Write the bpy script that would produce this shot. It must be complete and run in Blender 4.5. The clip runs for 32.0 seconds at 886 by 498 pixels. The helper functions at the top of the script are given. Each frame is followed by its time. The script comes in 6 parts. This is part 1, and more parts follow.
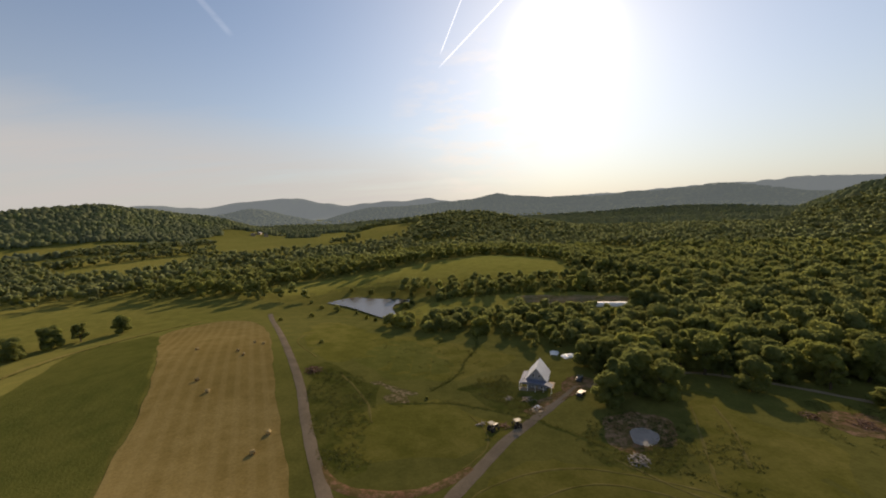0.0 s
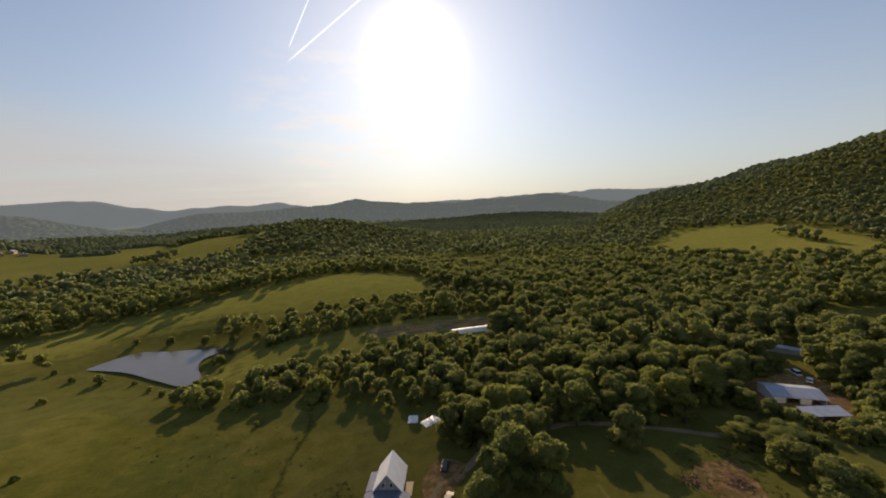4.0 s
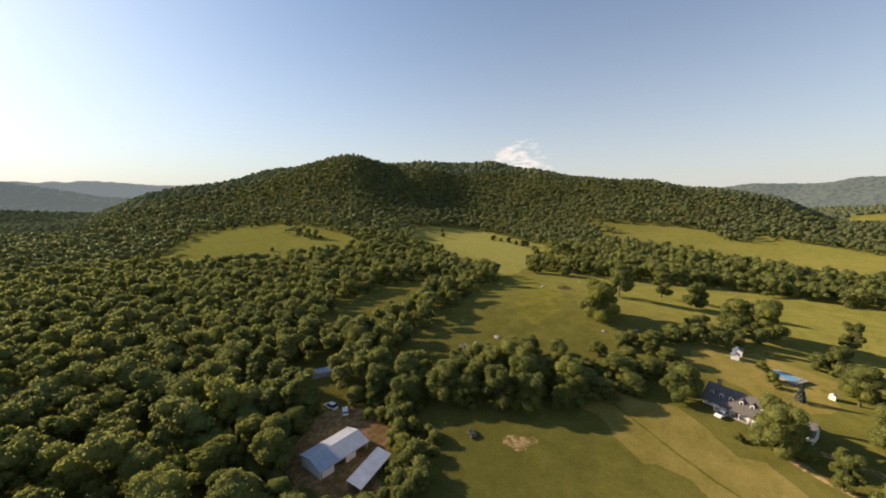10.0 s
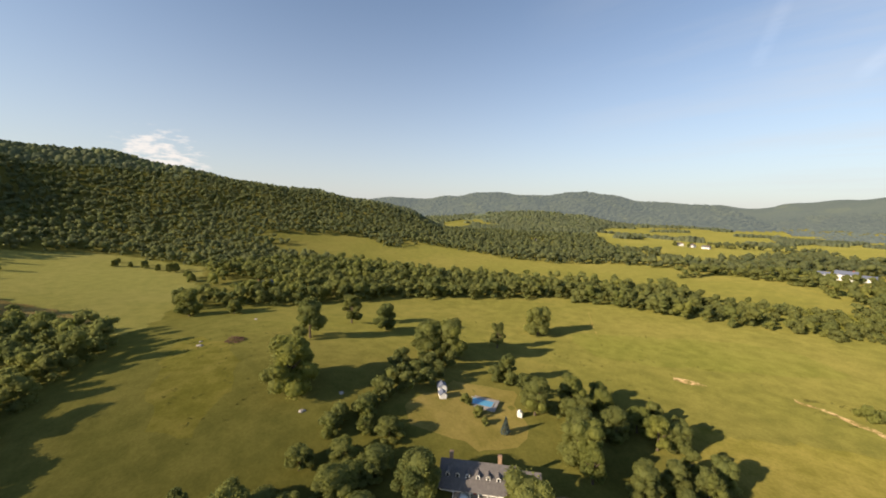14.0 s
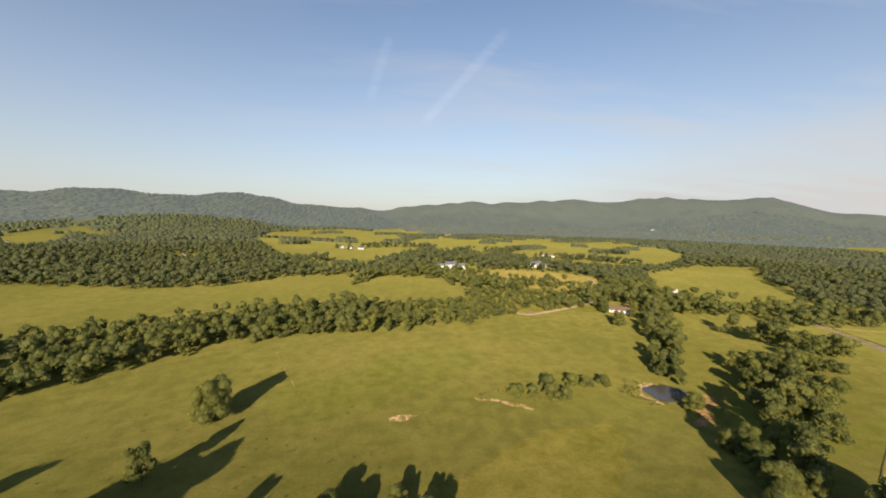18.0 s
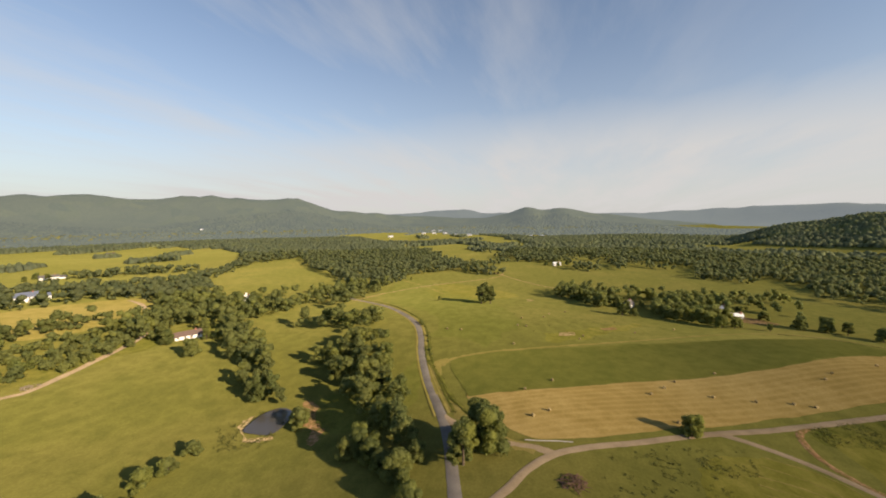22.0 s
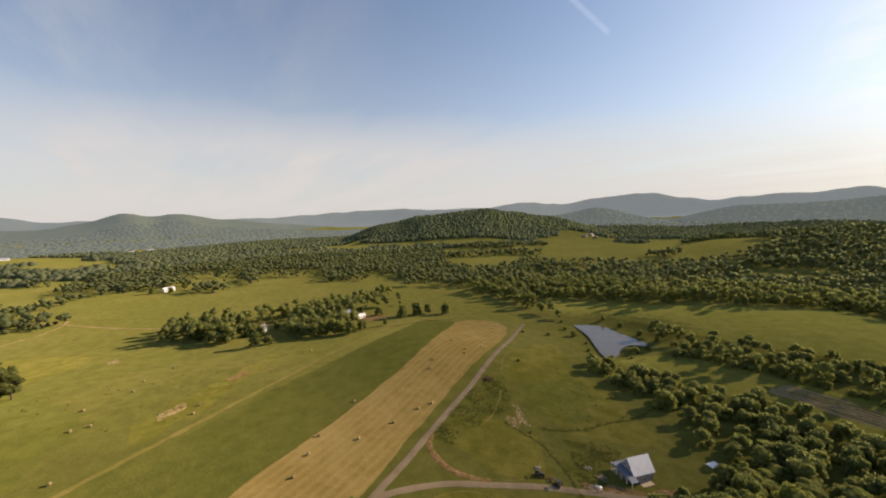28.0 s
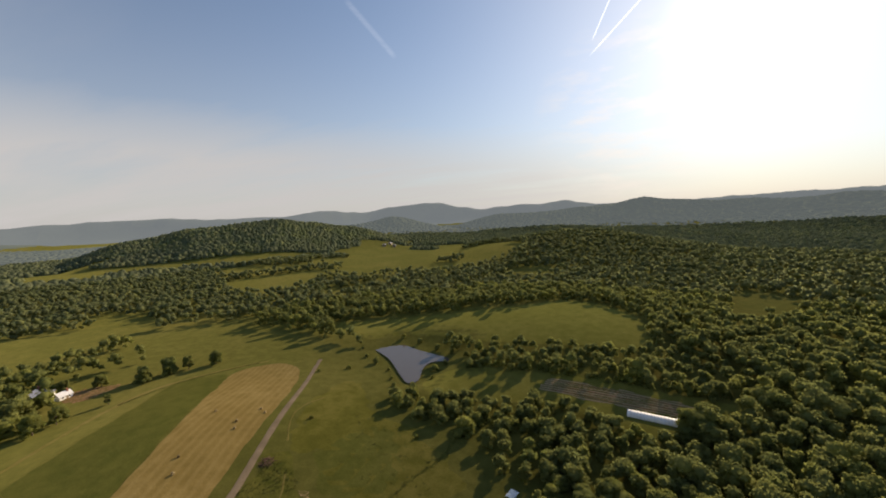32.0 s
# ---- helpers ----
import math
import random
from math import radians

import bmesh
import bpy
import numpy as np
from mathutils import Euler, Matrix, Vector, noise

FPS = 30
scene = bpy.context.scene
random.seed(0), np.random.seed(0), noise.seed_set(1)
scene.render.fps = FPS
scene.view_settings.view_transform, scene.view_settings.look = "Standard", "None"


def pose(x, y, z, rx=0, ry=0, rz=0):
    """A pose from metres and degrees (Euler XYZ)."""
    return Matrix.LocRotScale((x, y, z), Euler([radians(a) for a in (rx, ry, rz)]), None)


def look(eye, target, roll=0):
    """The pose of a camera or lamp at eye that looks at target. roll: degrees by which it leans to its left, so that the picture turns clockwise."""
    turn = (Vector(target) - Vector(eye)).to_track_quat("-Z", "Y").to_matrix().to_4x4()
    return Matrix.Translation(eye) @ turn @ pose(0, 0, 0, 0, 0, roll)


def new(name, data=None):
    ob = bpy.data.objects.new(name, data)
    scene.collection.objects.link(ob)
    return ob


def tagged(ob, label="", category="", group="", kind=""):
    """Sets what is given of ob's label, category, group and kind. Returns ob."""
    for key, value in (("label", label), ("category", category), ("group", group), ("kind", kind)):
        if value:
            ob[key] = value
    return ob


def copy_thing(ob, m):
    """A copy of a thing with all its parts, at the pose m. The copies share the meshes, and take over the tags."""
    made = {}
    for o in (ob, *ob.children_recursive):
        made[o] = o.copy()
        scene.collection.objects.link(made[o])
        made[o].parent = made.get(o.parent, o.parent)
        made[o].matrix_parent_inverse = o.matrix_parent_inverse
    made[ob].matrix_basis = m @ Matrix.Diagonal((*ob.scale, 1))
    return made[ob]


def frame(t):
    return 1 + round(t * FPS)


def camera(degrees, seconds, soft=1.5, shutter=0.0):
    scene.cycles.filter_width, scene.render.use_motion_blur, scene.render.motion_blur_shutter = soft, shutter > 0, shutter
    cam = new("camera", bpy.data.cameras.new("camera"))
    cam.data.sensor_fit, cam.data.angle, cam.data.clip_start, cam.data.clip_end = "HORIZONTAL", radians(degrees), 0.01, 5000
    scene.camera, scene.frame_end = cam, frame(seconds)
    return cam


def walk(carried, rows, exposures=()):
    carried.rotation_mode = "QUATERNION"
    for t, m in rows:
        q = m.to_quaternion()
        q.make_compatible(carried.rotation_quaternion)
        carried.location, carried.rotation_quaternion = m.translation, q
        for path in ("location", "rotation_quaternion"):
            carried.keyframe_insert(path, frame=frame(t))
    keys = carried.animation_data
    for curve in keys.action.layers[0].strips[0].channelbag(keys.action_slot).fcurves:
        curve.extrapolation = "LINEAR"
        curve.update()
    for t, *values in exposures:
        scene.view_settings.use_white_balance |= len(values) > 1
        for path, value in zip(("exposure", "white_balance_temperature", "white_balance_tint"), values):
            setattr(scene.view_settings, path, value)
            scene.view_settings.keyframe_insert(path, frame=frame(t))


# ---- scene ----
PATH = (
    (0, -6.40, -7.62, 66.24, 0.15, -6.40, -2.38), (0.5, -5.32, -2.30, 67.10, -0.42, -6.17, -2.37), (1, -3.85, 3.04, 68.39, -3.21, -6.22, -2.32),
    (1.5, -2.47, 8.07, 69.58, -7.09, -6.27, -2.27), (2, -1.33, 13.15, 70.79, -9.97, -6.43, -2.29), (2.5, 0.90, 18.06, 71.58, -12.83, -6.43, -2.35),
    (4.5, 11.92, 35.79, 73.37, -25.85, -6.64, -2.11), (5, 15.07, 39.86, 73.84, -30.92, -6.87, -1.99), (5.5, 18.20, 43.68, 74.41, -36.20, -7.10, -1.89),
    (6, 22.30, 47.46, 74.61, -41.52, -7.32, -1.67), (6.5, 26.98, 51.49, 74.42, -47.68, -7.52, -1.37), (7, 32.58, 54.83, 74.06, -54.87, -7.72, -1.00),
    (7.5, 38.76, 58.03, 73.89, -59.94, -7.89, -0.98), (8, 45.12, 60.23, 73.42, -67.04, -7.96, -0.65), (8.5, 51.95, 62.42, 73.24, -71.96, -8.01, -0.55),
    (9, 59.08, 63.87, 73.19, -79.70, -8.09, -0.01), (9.5, 66.12, 64.73, 73.36, -84.15, -8.06, 0.00), (10, 73.64, 65.27, 73.55, -88.60, -8.02, 0.00),
    (10.5, 81.02, 64.93, 73.99, -94.81, -7.96, 0.23), (11, 88.09, 64.17, 74.98, -103.21, -7.89, 0.62), (11.5, 94.80, 62.68, 75.31, -110.22, -7.60, 0.96),
    (12, 102.16, 60.82, 75.59, -115.65, -7.31, 1.06), (12.5, 108.51, 57.64, 76.13, -122.37, -7.03, 1.28), (13, 115.32, 54.53, 76.89, -129.21, -6.80, 1.54),
    (13.5, 121.22, 50.84, 77.67, -134.02, -6.52, 1.64), (14, 126.61, 46.98, 78.66, -137.97, -6.33, 1.66), (14.5, 131.69, 42.68, 79.90, -142.66, -6.16, 1.71),
    (16.5, 146.75, 23.85, 86.82, -168.07, -5.43, 1.16), (17, 149.39, 18.28, 87.74, -176.07, -5.14, 1.27), (17.5, 151.49, 12.13, 88.90, -182.08, -4.97, 1.11),
    (18, 152.57, 5.97, 89.99, -188.68, -4.93, 1.18), (18.5, 152.62, -0.17, 90.76, -194.06, -4.78, 0.85), (19, 152.20, -6.44, 91.20, -202.44, -4.63, 0.75),
    (19.5, 151.29, -12.06, 91.64, -208.83, -4.58, 0.42), (20, 149.65, -16.72, 92.62, -221.64, -4.54, 0.23), (20.5, 147.99, -20.90, 93.24, -227.85, -4.64, -0.04),
    (21, 145.28, -25.24, 93.40, -236.20, -4.67, -0.12), (21.5, 141.10, -28.23, 93.64, -244.74, -4.76, -0.31), (22, 136.25, -30.73, 93.66, -252.94, -4.86, -0.60),
    (22.5, 132.32, -32.79, 94.16, -261.58, -5.00, -0.67), (23, 127.41, -33.65, 94.19, -269.42, -5.12, -0.87), (23.5, 122.34, -33.80, 94.14, -276.82, -5.26, -0.96),
    (24, 116.82, -33.33, 93.76, -284.83, -5.43, -0.95), (24.5, 111.91, -31.95, 93.88, -290.07, -5.50, -1.05), (25, 106.92, -30.09, 94.56, -291.93, -5.53, -1.31),
    (25.5, 102.25, -28.07, 95.14, -295.47, -5.43, -1.31), (27.5, 85.93, -16.76, 98.72, -304.91, -5.29, -1.82), (28, 82.41, -13.06, 100.09, -307.06, -5.46, -2.10),
    (28.5, 79.63, -9.36, 100.93, -311.46, -5.46, -2.06), (29, 76.89, -5.72, 102.16, -315.95, -5.49, -2.07), (29.5, 74.45, -1.79, 103.27, -318.86, -5.45, -2.19),
    (30, 71.99, 1.79, 104.51, -322.59, -5.46, -2.24), (30.5, 70.45, 5.96, 105.29, -324.34, -5.39, -2.54), (31, 69.51, 10.13, 106.01, -329.31, -5.40, -2.75),
    (31.5, 69.46, 14.80, 107.49, -333.75, -5.55, -2.76), (32, 68.15, 19.12, 107.99, -337.79, -5.52, -2.68),
)

def aim(x, y, z, yaw, pitch, roll):
    """A pose from a place, a bearing to the left of north, a pitch and a roll in degrees."""
    a, b = radians(yaw), radians(pitch)
    way = Vector((-math.sin(a) * math.cos(b), math.cos(a) * math.cos(b), math.sin(b)))
    eye = Vector((x, y, z))
    return look(eye, eye + way * 100.0, roll)


EXPOSURES = ((0, 0.94, 7850, 17), (5, 0.88, 7800, 18), (7.5, 0.90, 7600, 17), (9.5, 1.27, 7550, 16), (12, 1.42, 7250, 14), (15, 1.30, 7250, 14), (17, 1.24, 7300, 14), (20, 1.14, 7400, 15), (23, 1.26, 7500, 14), (26, 1.30, 7600, 15), (29, 1.20, 7650, 17), (32, 1.00, 7550, 16))
cam = camera(102.0, 32.0, 1.9)
walk(cam, [(t, aim(*p)) for t, *p in PATH], EXPOSURES)

# ---- sun and sky ----
SUN_AZ, SUN_EL = 18.5, 22.0
sun_way = Vector((math.sin(radians(SUN_AZ)) * math.cos(radians(SUN_EL)), math.cos(radians(SUN_AZ)) * math.cos(radians(SUN_EL)), math.sin(radians(SUN_EL))))
lamp = bpy.data.lights.new("sun", "SUN")
lamp.energy, lamp.angle, lamp.color = 3.1, radians(0.6), (1.0, 0.86, 0.66)
sun = new("sun", lamp)
sun.matrix_world = look(sun_way * 3000.0, (0, 0, 0))

# ---- node helpers ----
class Nodes:
    def __init__(self, tree):
        self.tree = tree
        self.tree.nodes.clear()

    def add(self, kind, **values):
        node = self.tree.nodes.new(kind)
        for key, value in values.items():
            if key in node.inputs:
                self.put(node.inputs[key], value)
        return node

    def put(self, socket, value):
        if isinstance(value, bpy.types.NodeSocket):
            self.tree.links.new(value, socket)
        else:
            socket.default_value = value

    def math(self, op, a, b=0.0, c=0.0, clamp=False):
        node = self.tree.nodes.new("ShaderNodeMath")
        node.operation, node.use_clamp = op, clamp
        for socket, value in zip(node.inputs, (a, b, c)):
            self.put(socket, value)
        return node.outputs[0]

    def mix(self, fac, a, b, blend="MIX"):
        node = self.tree.nodes.new("ShaderNodeMix")
        node.data_type, node.blend_type = "RGBA", blend
        self.put(node.inputs[0], fac)
        self.put(node.inputs[6], a if isinstance(a, bpy.types.NodeSocket) else (*a, 1.0))
        self.put(node.inputs[7], b if isinstance(b, bpy.types.NodeSocket) else (*b, 1.0))
        return node.outputs[2]

    def noise(self, where, scale, detail=3.0, rough=0.55):
        node = self.tree.nodes.new("ShaderNodeTexNoise")
        self.put(node.inputs["Vector"], where)
        node.inputs["Scale"].default_value, node.inputs["Detail"].default_value, node.inputs["Roughness"].default_value = scale, detail, rough
        return node.outputs["Fac"]

    def span(self, value, low, high, to_low=0.0, to_high=1.0):
        node = self.tree.nodes.new("ShaderNodeMapRange")
        for socket, v in zip(node.inputs, (value, low, high, to_low, to_high)):
            self.put(socket, v)
        return node.outputs[0]


def material(name):
    mat = bpy.data.materials.new(name)
    mat.use_nodes = True
    return mat, Nodes(mat.node_tree)


def finish(n, color, rough=0.9, bump=None, depth=0.1, metal=0.0, gloss=0.3):
    shader = n.add("ShaderNodeBsdfPrincipled")
    n.put(shader.inputs["Base Color"], color if isinstance(color, bpy.types.NodeSocket) else (*color, 1.0))
    n.put(shader.inputs["Roughness"], rough)
    shader.inputs["Metallic"].default_value = metal
    shader.inputs["Specular IOR Level"].default_value = gloss
    if bump is not None:
        b = n.add("ShaderNodeBump", Strength=0.6, Distance=depth, Height=bump)
        n.tree.links.new(b.outputs[0], shader.inputs["Normal"])
    out = n.add("ShaderNodeOutputMaterial")
    n.tree.links.new(shader.outputs[0], out.inputs[0])


def place(n):
    return n.add("ShaderNodeNewGeometry").outputs["Position"]


def simple(name, color, rough=0.7, metal=0.0, grain=3.0, vary=0.2, gloss=0.3, by_object=0.0):
    """A painted or raw surface with blotches and fine grain."""
    mat, n = material(name)
    where = n.add("ShaderNodeTexCoord").outputs["Object"]
    a, b = n.noise(where, grain, 4.0), n.noise(where, grain * 9, 2.0)
    both = n.math("ADD", n.math("MULTIPLY", a, 0.7), n.math("MULTIPLY", b, 0.3))
    if by_object:
        both = n.math("ADD", both, n.math("MULTIPLY", n.math("SUBTRACT", n.add("ShaderNodeObjectInfo").outputs["Random"], 0.5), by_object))
    shade = n.span(both, 0.3, 0.7, 1.0 - vary, 1.0 + vary)
    col = n.mix(1.0, color, n.add("ShaderNodeCombineColor", Red=shade, Green=shade, Blue=shade).outputs[0], "MULTIPLY")
    finish(n, col, rough, b, 0.01, metal, gloss)
    return mat


def ground_material(name, low, high, dry, dry_amount=0.3, fine=1.2, bump=0.09, lines=0.0, turn=0.0, wave=3.0, grassy=0.0, fuzz=0.0):
    """Grass, crop or stubble: three colours mixed at field, tussock and blade size, with optional swaths."""
    mat, n = material(name)
    where = place(n)
    big, mid, small = n.noise(where, 0.012, 4.0), n.noise(where, 0.13, 4.0, 0.65), n.noise(where, fine, 3.0, 0.7)
    col = n.mix(n.span(mid, 0.35, 0.65), low, high)
    col = n.mix(n.math("MULTIPLY", n.span(n.math("ADD", n.math("MULTIPLY", big, 0.65), n.math("MULTIPLY", mid, 0.35)), 0.46, 0.66), dry_amount), col, dry)
    if lines:
        spin = n.add("ShaderNodeMapping", Vector=where, Rotation=(0, 0, radians(turn)))
        w = n.tree.nodes.new("ShaderNodeTexWave")
        n.put(w.inputs["Vector"], spin.outputs[0])
        w.inputs["Scale"].default_value, w.inputs["Distortion"].default_value, w.inputs["Detail"].default_value, w.inputs["Detail Scale"].default_value = 0.314 / wave, 0.5, 2.0, 0.3
        col = n.mix(n.math("MULTIPLY", n.span(w.outputs["Fac"], 0.35, 0.85), lines), col, dry)
    if grassy:
        col = n.mix(n.math("MULTIPLY", n.span(n.noise(where, 0.6, 5.0, 0.75), 0.42, 0.54), grassy), col, (0.095, 0.090, 0.018))
    shade = n.span(small, 0.3, 0.7, 0.86, 1.14)
    col = n.mix(1.0, col, n.add("ShaderNodeCombineColor", Red=shade, Green=shade, Blue=shade).outputs[0], "MULTIPLY")
    rise = n.add("ShaderNodeBump", Strength=0.7, Distance=bump, Height=n.math("ADD", small, n.math("MULTIPLY", mid, 2.0)))
    soft = n.add("ShaderNodeBsdfDiffuse", Color=col, Roughness=1.0, Normal=rise.outputs[0])
    last = soft.outputs[0]
    if fuzz:
        tips, both = n.add("ShaderNodeBsdfSheen", Color=n.mix(0.3, n.mix(1.0, col, (2.2, 2.2, 1.9), "MULTIPLY"), (0.27, 0.27, 0.13)), Roughness=0.5), n.add("ShaderNodeMixShader", Fac=fuzz)
        n.tree.links.new(last, both.inputs[1])
        n.tree.links.new(tips.outputs[0], both.inputs[2])
        last = both.outputs[0]
    n.tree.links.new(last, n.add("ShaderNodeOutputMaterial").inputs[0])
    return mat


def leaf_material(name, low, high, through_light=0.3, per_object=False, airlight=None, kind_scale=0.09, vary=0.6):
    """Foliage: colour varies from tree to tree and from clump to clump; some light passes through. airlight: an even
    glow that stands in for haze.
    """
    mat, n = material(name)
    geo = n.add("ShaderNodeNewGeometry")
    tree_tone = n.noise(geo.outputs["Position"], 0.07, 2.0)
    fleck = n.noise(geo.outputs["Position"], 1.6, 4.0, 0.65)
    tone = n.math("ADD", n.math("MULTIPLY", tree_tone, 0.5), n.math("MULTIPLY", fleck, 0.5))
    tone = n.math("ADD", n.span(tone, 0.35, 0.65), n.math("MULTIPLY", n.math("SUBTRACT", geo.outputs["Random Per Island"], 0.5), 0.3), clamp=True)
    if per_object:
        tone = n.math("ADD", tone, n.math("MULTIPLY", n.math("SUBTRACT", n.add("ShaderNodeObjectInfo").outputs["Random"], 0.5), 0.5), clamp=True)
    col = n.mix(tone, low, high)
    flat = n.add("ShaderNodeVectorMath", Vector=geo.outputs["Position"])
    flat.operation = "MULTIPLY"
    flat.inputs[1].default_value = (1.0, 1.0, 0.05)
    kinds = n.tree.nodes.new("ShaderNodeTexVoronoi")
    n.put(kinds.inputs["Vector"], flat.outputs[0])
    kinds.inputs["Scale"].default_value = kind_scale
    kind = n.add("ShaderNodeSeparateColor", Color=kinds.outputs["Color"])
    col = n.mix(n.span(kind.outputs[0], 0.55, 1.0, 0.0, vary), col, n.mix(1.0, col, (1.42, 1.36, 1.0), "MULTIPLY"))
    col = n.mix(n.span(kind.outputs[1], 0.5, 1.0, 0.0, vary), col, n.mix(1.0, col, (0.66, 0.75, 0.80), "MULTIPLY"))
    rise = n.add("ShaderNodeBump", Strength=0.4, Distance=0.30, Height=n.noise(geo.outputs["Position"], 2.0, 4.0, 0.7)).outputs[0]
    a, b = n.add("ShaderNodeBsdfDiffuse", Color=col, Normal=rise), n.add("ShaderNodeBsdfTranslucent", Color=col)
    m = n.add("ShaderNodeMixShader", Fac=through_light)
    n.tree.links.new(a.outputs[0], m.inputs[1])
    n.tree.links.new(b.outputs[0], m.inputs[2])
    last = m.outputs[0]
    # emission laid over the leaves in place of distance haze
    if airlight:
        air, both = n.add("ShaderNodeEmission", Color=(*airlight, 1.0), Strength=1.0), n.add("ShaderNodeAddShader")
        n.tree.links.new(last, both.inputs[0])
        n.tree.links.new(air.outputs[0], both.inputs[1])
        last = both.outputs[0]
    n.tree.links.new(last, n.add("ShaderNodeOutputMaterial").inputs[0])
    return mat


M = {}
M["grass"] = ground_material("pasture_grass", (0.115, 0.114, 0.028), (0.149, 0.146, 0.035), (0.219, 0.183, 0.057), 0.42, fuzz=0.30)
M["hay"] = ground_material("cut_hay_stubble", (0.230, 0.162, 0.050), (0.284, 0.201, 0.066), (0.372, 0.274, 0.107), 0.6, 1.6, 0.08, 0.28, -28.0, 4.0)
M["crop"] = ground_material("green_crop", (0.095, 0.104, 0.023), (0.126, 0.127, 0.029), (0.168, 0.150, 0.038), 0.4, 2.0, 0.25, 0.12, -28.0, 1.6)
M["gravel"] = ground_material("gravel_lane", (0.213, 0.162, 0.103), (0.282, 0.216, 0.141), (0.335, 0.257, 0.167), 0.5, 3.0, 0.03)
M["asphalt"] = ground_material("worn_road", (0.124, 0.112, 0.101), (0.170, 0.155, 0.136), (0.210, 0.187, 0.162), 0.4, 3.0, 0.02)
M["soil"] = ground_material("bare_red_soil", (0.255, 0.132, 0.068), (0.350, 0.197, 0.106), (0.425, 0.287, 0.170), 0.5, 2.0, 0.10, grassy=0.7)
M["sand"] = ground_material("pale_bare_soil", (0.337, 0.230, 0.115), (0.446, 0.324, 0.180), (0.546, 0.416, 0.259), 0.5, 2.0, 0.06, grassy=0.85)
M["beds"] = ground_material("tilled_rows", (0.150, 0.140, 0.045), (0.190, 0.165, 0.060), (0.42, 0.29, 0.19), 0.3, 2.0, 0.10, 0.75, 96.0, 2.4)
M["leaf"] = leaf_material("broadleaf_foliage", (0.174, 0.197, 0.067), (0.251, 0.266, 0.083), 0.56, True)
M["woods"] = leaf_material("woodland_foliage", (0.174, 0.195, 0.070), (0.242, 0.259, 0.087), 0.56)
M["weedleaf"] = leaf_material("weed_leaves", (0.080, 0.088, 0.028), (0.140, 0.140, 0.046), 0.22)
# outer and far woods: haze painted into the base colour, paler and bluer
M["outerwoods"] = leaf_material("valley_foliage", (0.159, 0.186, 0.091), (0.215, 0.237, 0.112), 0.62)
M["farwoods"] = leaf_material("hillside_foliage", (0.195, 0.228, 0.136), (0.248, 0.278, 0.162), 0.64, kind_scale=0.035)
# far foliage: blue-grey emission paints in the haze of distance
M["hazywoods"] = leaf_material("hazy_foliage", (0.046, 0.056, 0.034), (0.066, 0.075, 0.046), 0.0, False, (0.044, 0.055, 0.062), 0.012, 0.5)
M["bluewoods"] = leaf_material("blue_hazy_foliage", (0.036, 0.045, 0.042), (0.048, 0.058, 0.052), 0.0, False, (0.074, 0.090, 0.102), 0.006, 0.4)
M["meadow"] = ground_material("mown_meadow", (0.123, 0.120, 0.022), (0.178, 0.165, 0.033), (0.259, 0.209, 0.068), 0.5, fuzz=0.30)
M["pale"] = ground_material("pale_mown_pasture", (0.174, 0.174, 0.051), (0.220, 0.212, 0.063), (0.263, 0.232, 0.086), 0.4, fuzz=0.4)
# grass colour raised to carry the glow of low sun behind the blades
M["hillgrass"] = ground_material("tall_hillside_grass", (0.163, 0.162, 0.034), (0.207, 0.201, 0.046), (0.252, 0.227, 0.068), 0.4, fuzz=0.38)
M["weeds"] = ground_material("rank_weeds", (0.076, 0.083, 0.017), (0.129, 0.127, 0.026), (0.174, 0.144, 0.043), 0.5, 0.9, 0.4)
M["lush"] = ground_material("lush_grass", (0.107, 0.114, 0.024), (0.145, 0.149, 0.033), (0.191, 0.169, 0.051), 0.4, fuzz=0.30)
M["drygrass"] = ground_material("dry_mown_grass", (0.165, 0.144, 0.038), (0.215, 0.178, 0.051), (0.287, 0.222, 0.087), 0.5, fuzz=0.10)
M["bark"] = simple("grey_brown_bark", (0.11, 0.085, 0.06), 0.95, 0.0, 2.0, 0.35)
# ---- sky ----
world = bpy.data.worlds.new("sky")
scene.world = world
world.use_nodes = True
n = Nodes(world.node_tree)
sky = n.tree.nodes.new("ShaderNodeTexSky")
sky.sky_type, sky.sun_disc = "NISHITA", False
sky.sun_elevation, sky.sun_rotation = radians(SUN_EL), radians(SUN_AZ)
sky.altitude, sky.air_density, sky.dust_density, sky.ozone_density = 300.0, 1.0, 0.14, 1.0
way = n.add("ShaderNodeTexCoord").outputs["Generated"]
axis = n.add("ShaderNodeSeparateXYZ", Vector=way)
up = n.math("MAXIMUM", axis.outputs[2], 0.0)


def toward(az, el):
    """How nearly the sky's direction agrees with a bearing and elevation: 1 is on it."""
    node = n.tree.nodes.new("ShaderNodeVectorMath")
    node.operation = "DOT_PRODUCT"
    n.put(node.inputs[0], way)
    a, b = radians(az), radians(el)
    node.inputs[1].default_value = (math.sin(a) * math.cos(b), math.cos(a) * math.cos(b), math.sin(b))
    return node.outputs["Value"]


color = n.mix(1.0, sky.outputs[0], (0.69, 0.79, 0.89), "MULTIPLY")
# pale haze low over the land
haze = n.math("MULTIPLY", n.math("POWER", n.math("SUBTRACT", 1.0, up), 3.6), 0.92)
color = n.mix(haze, color, (2.72, 2.98, 3.30))
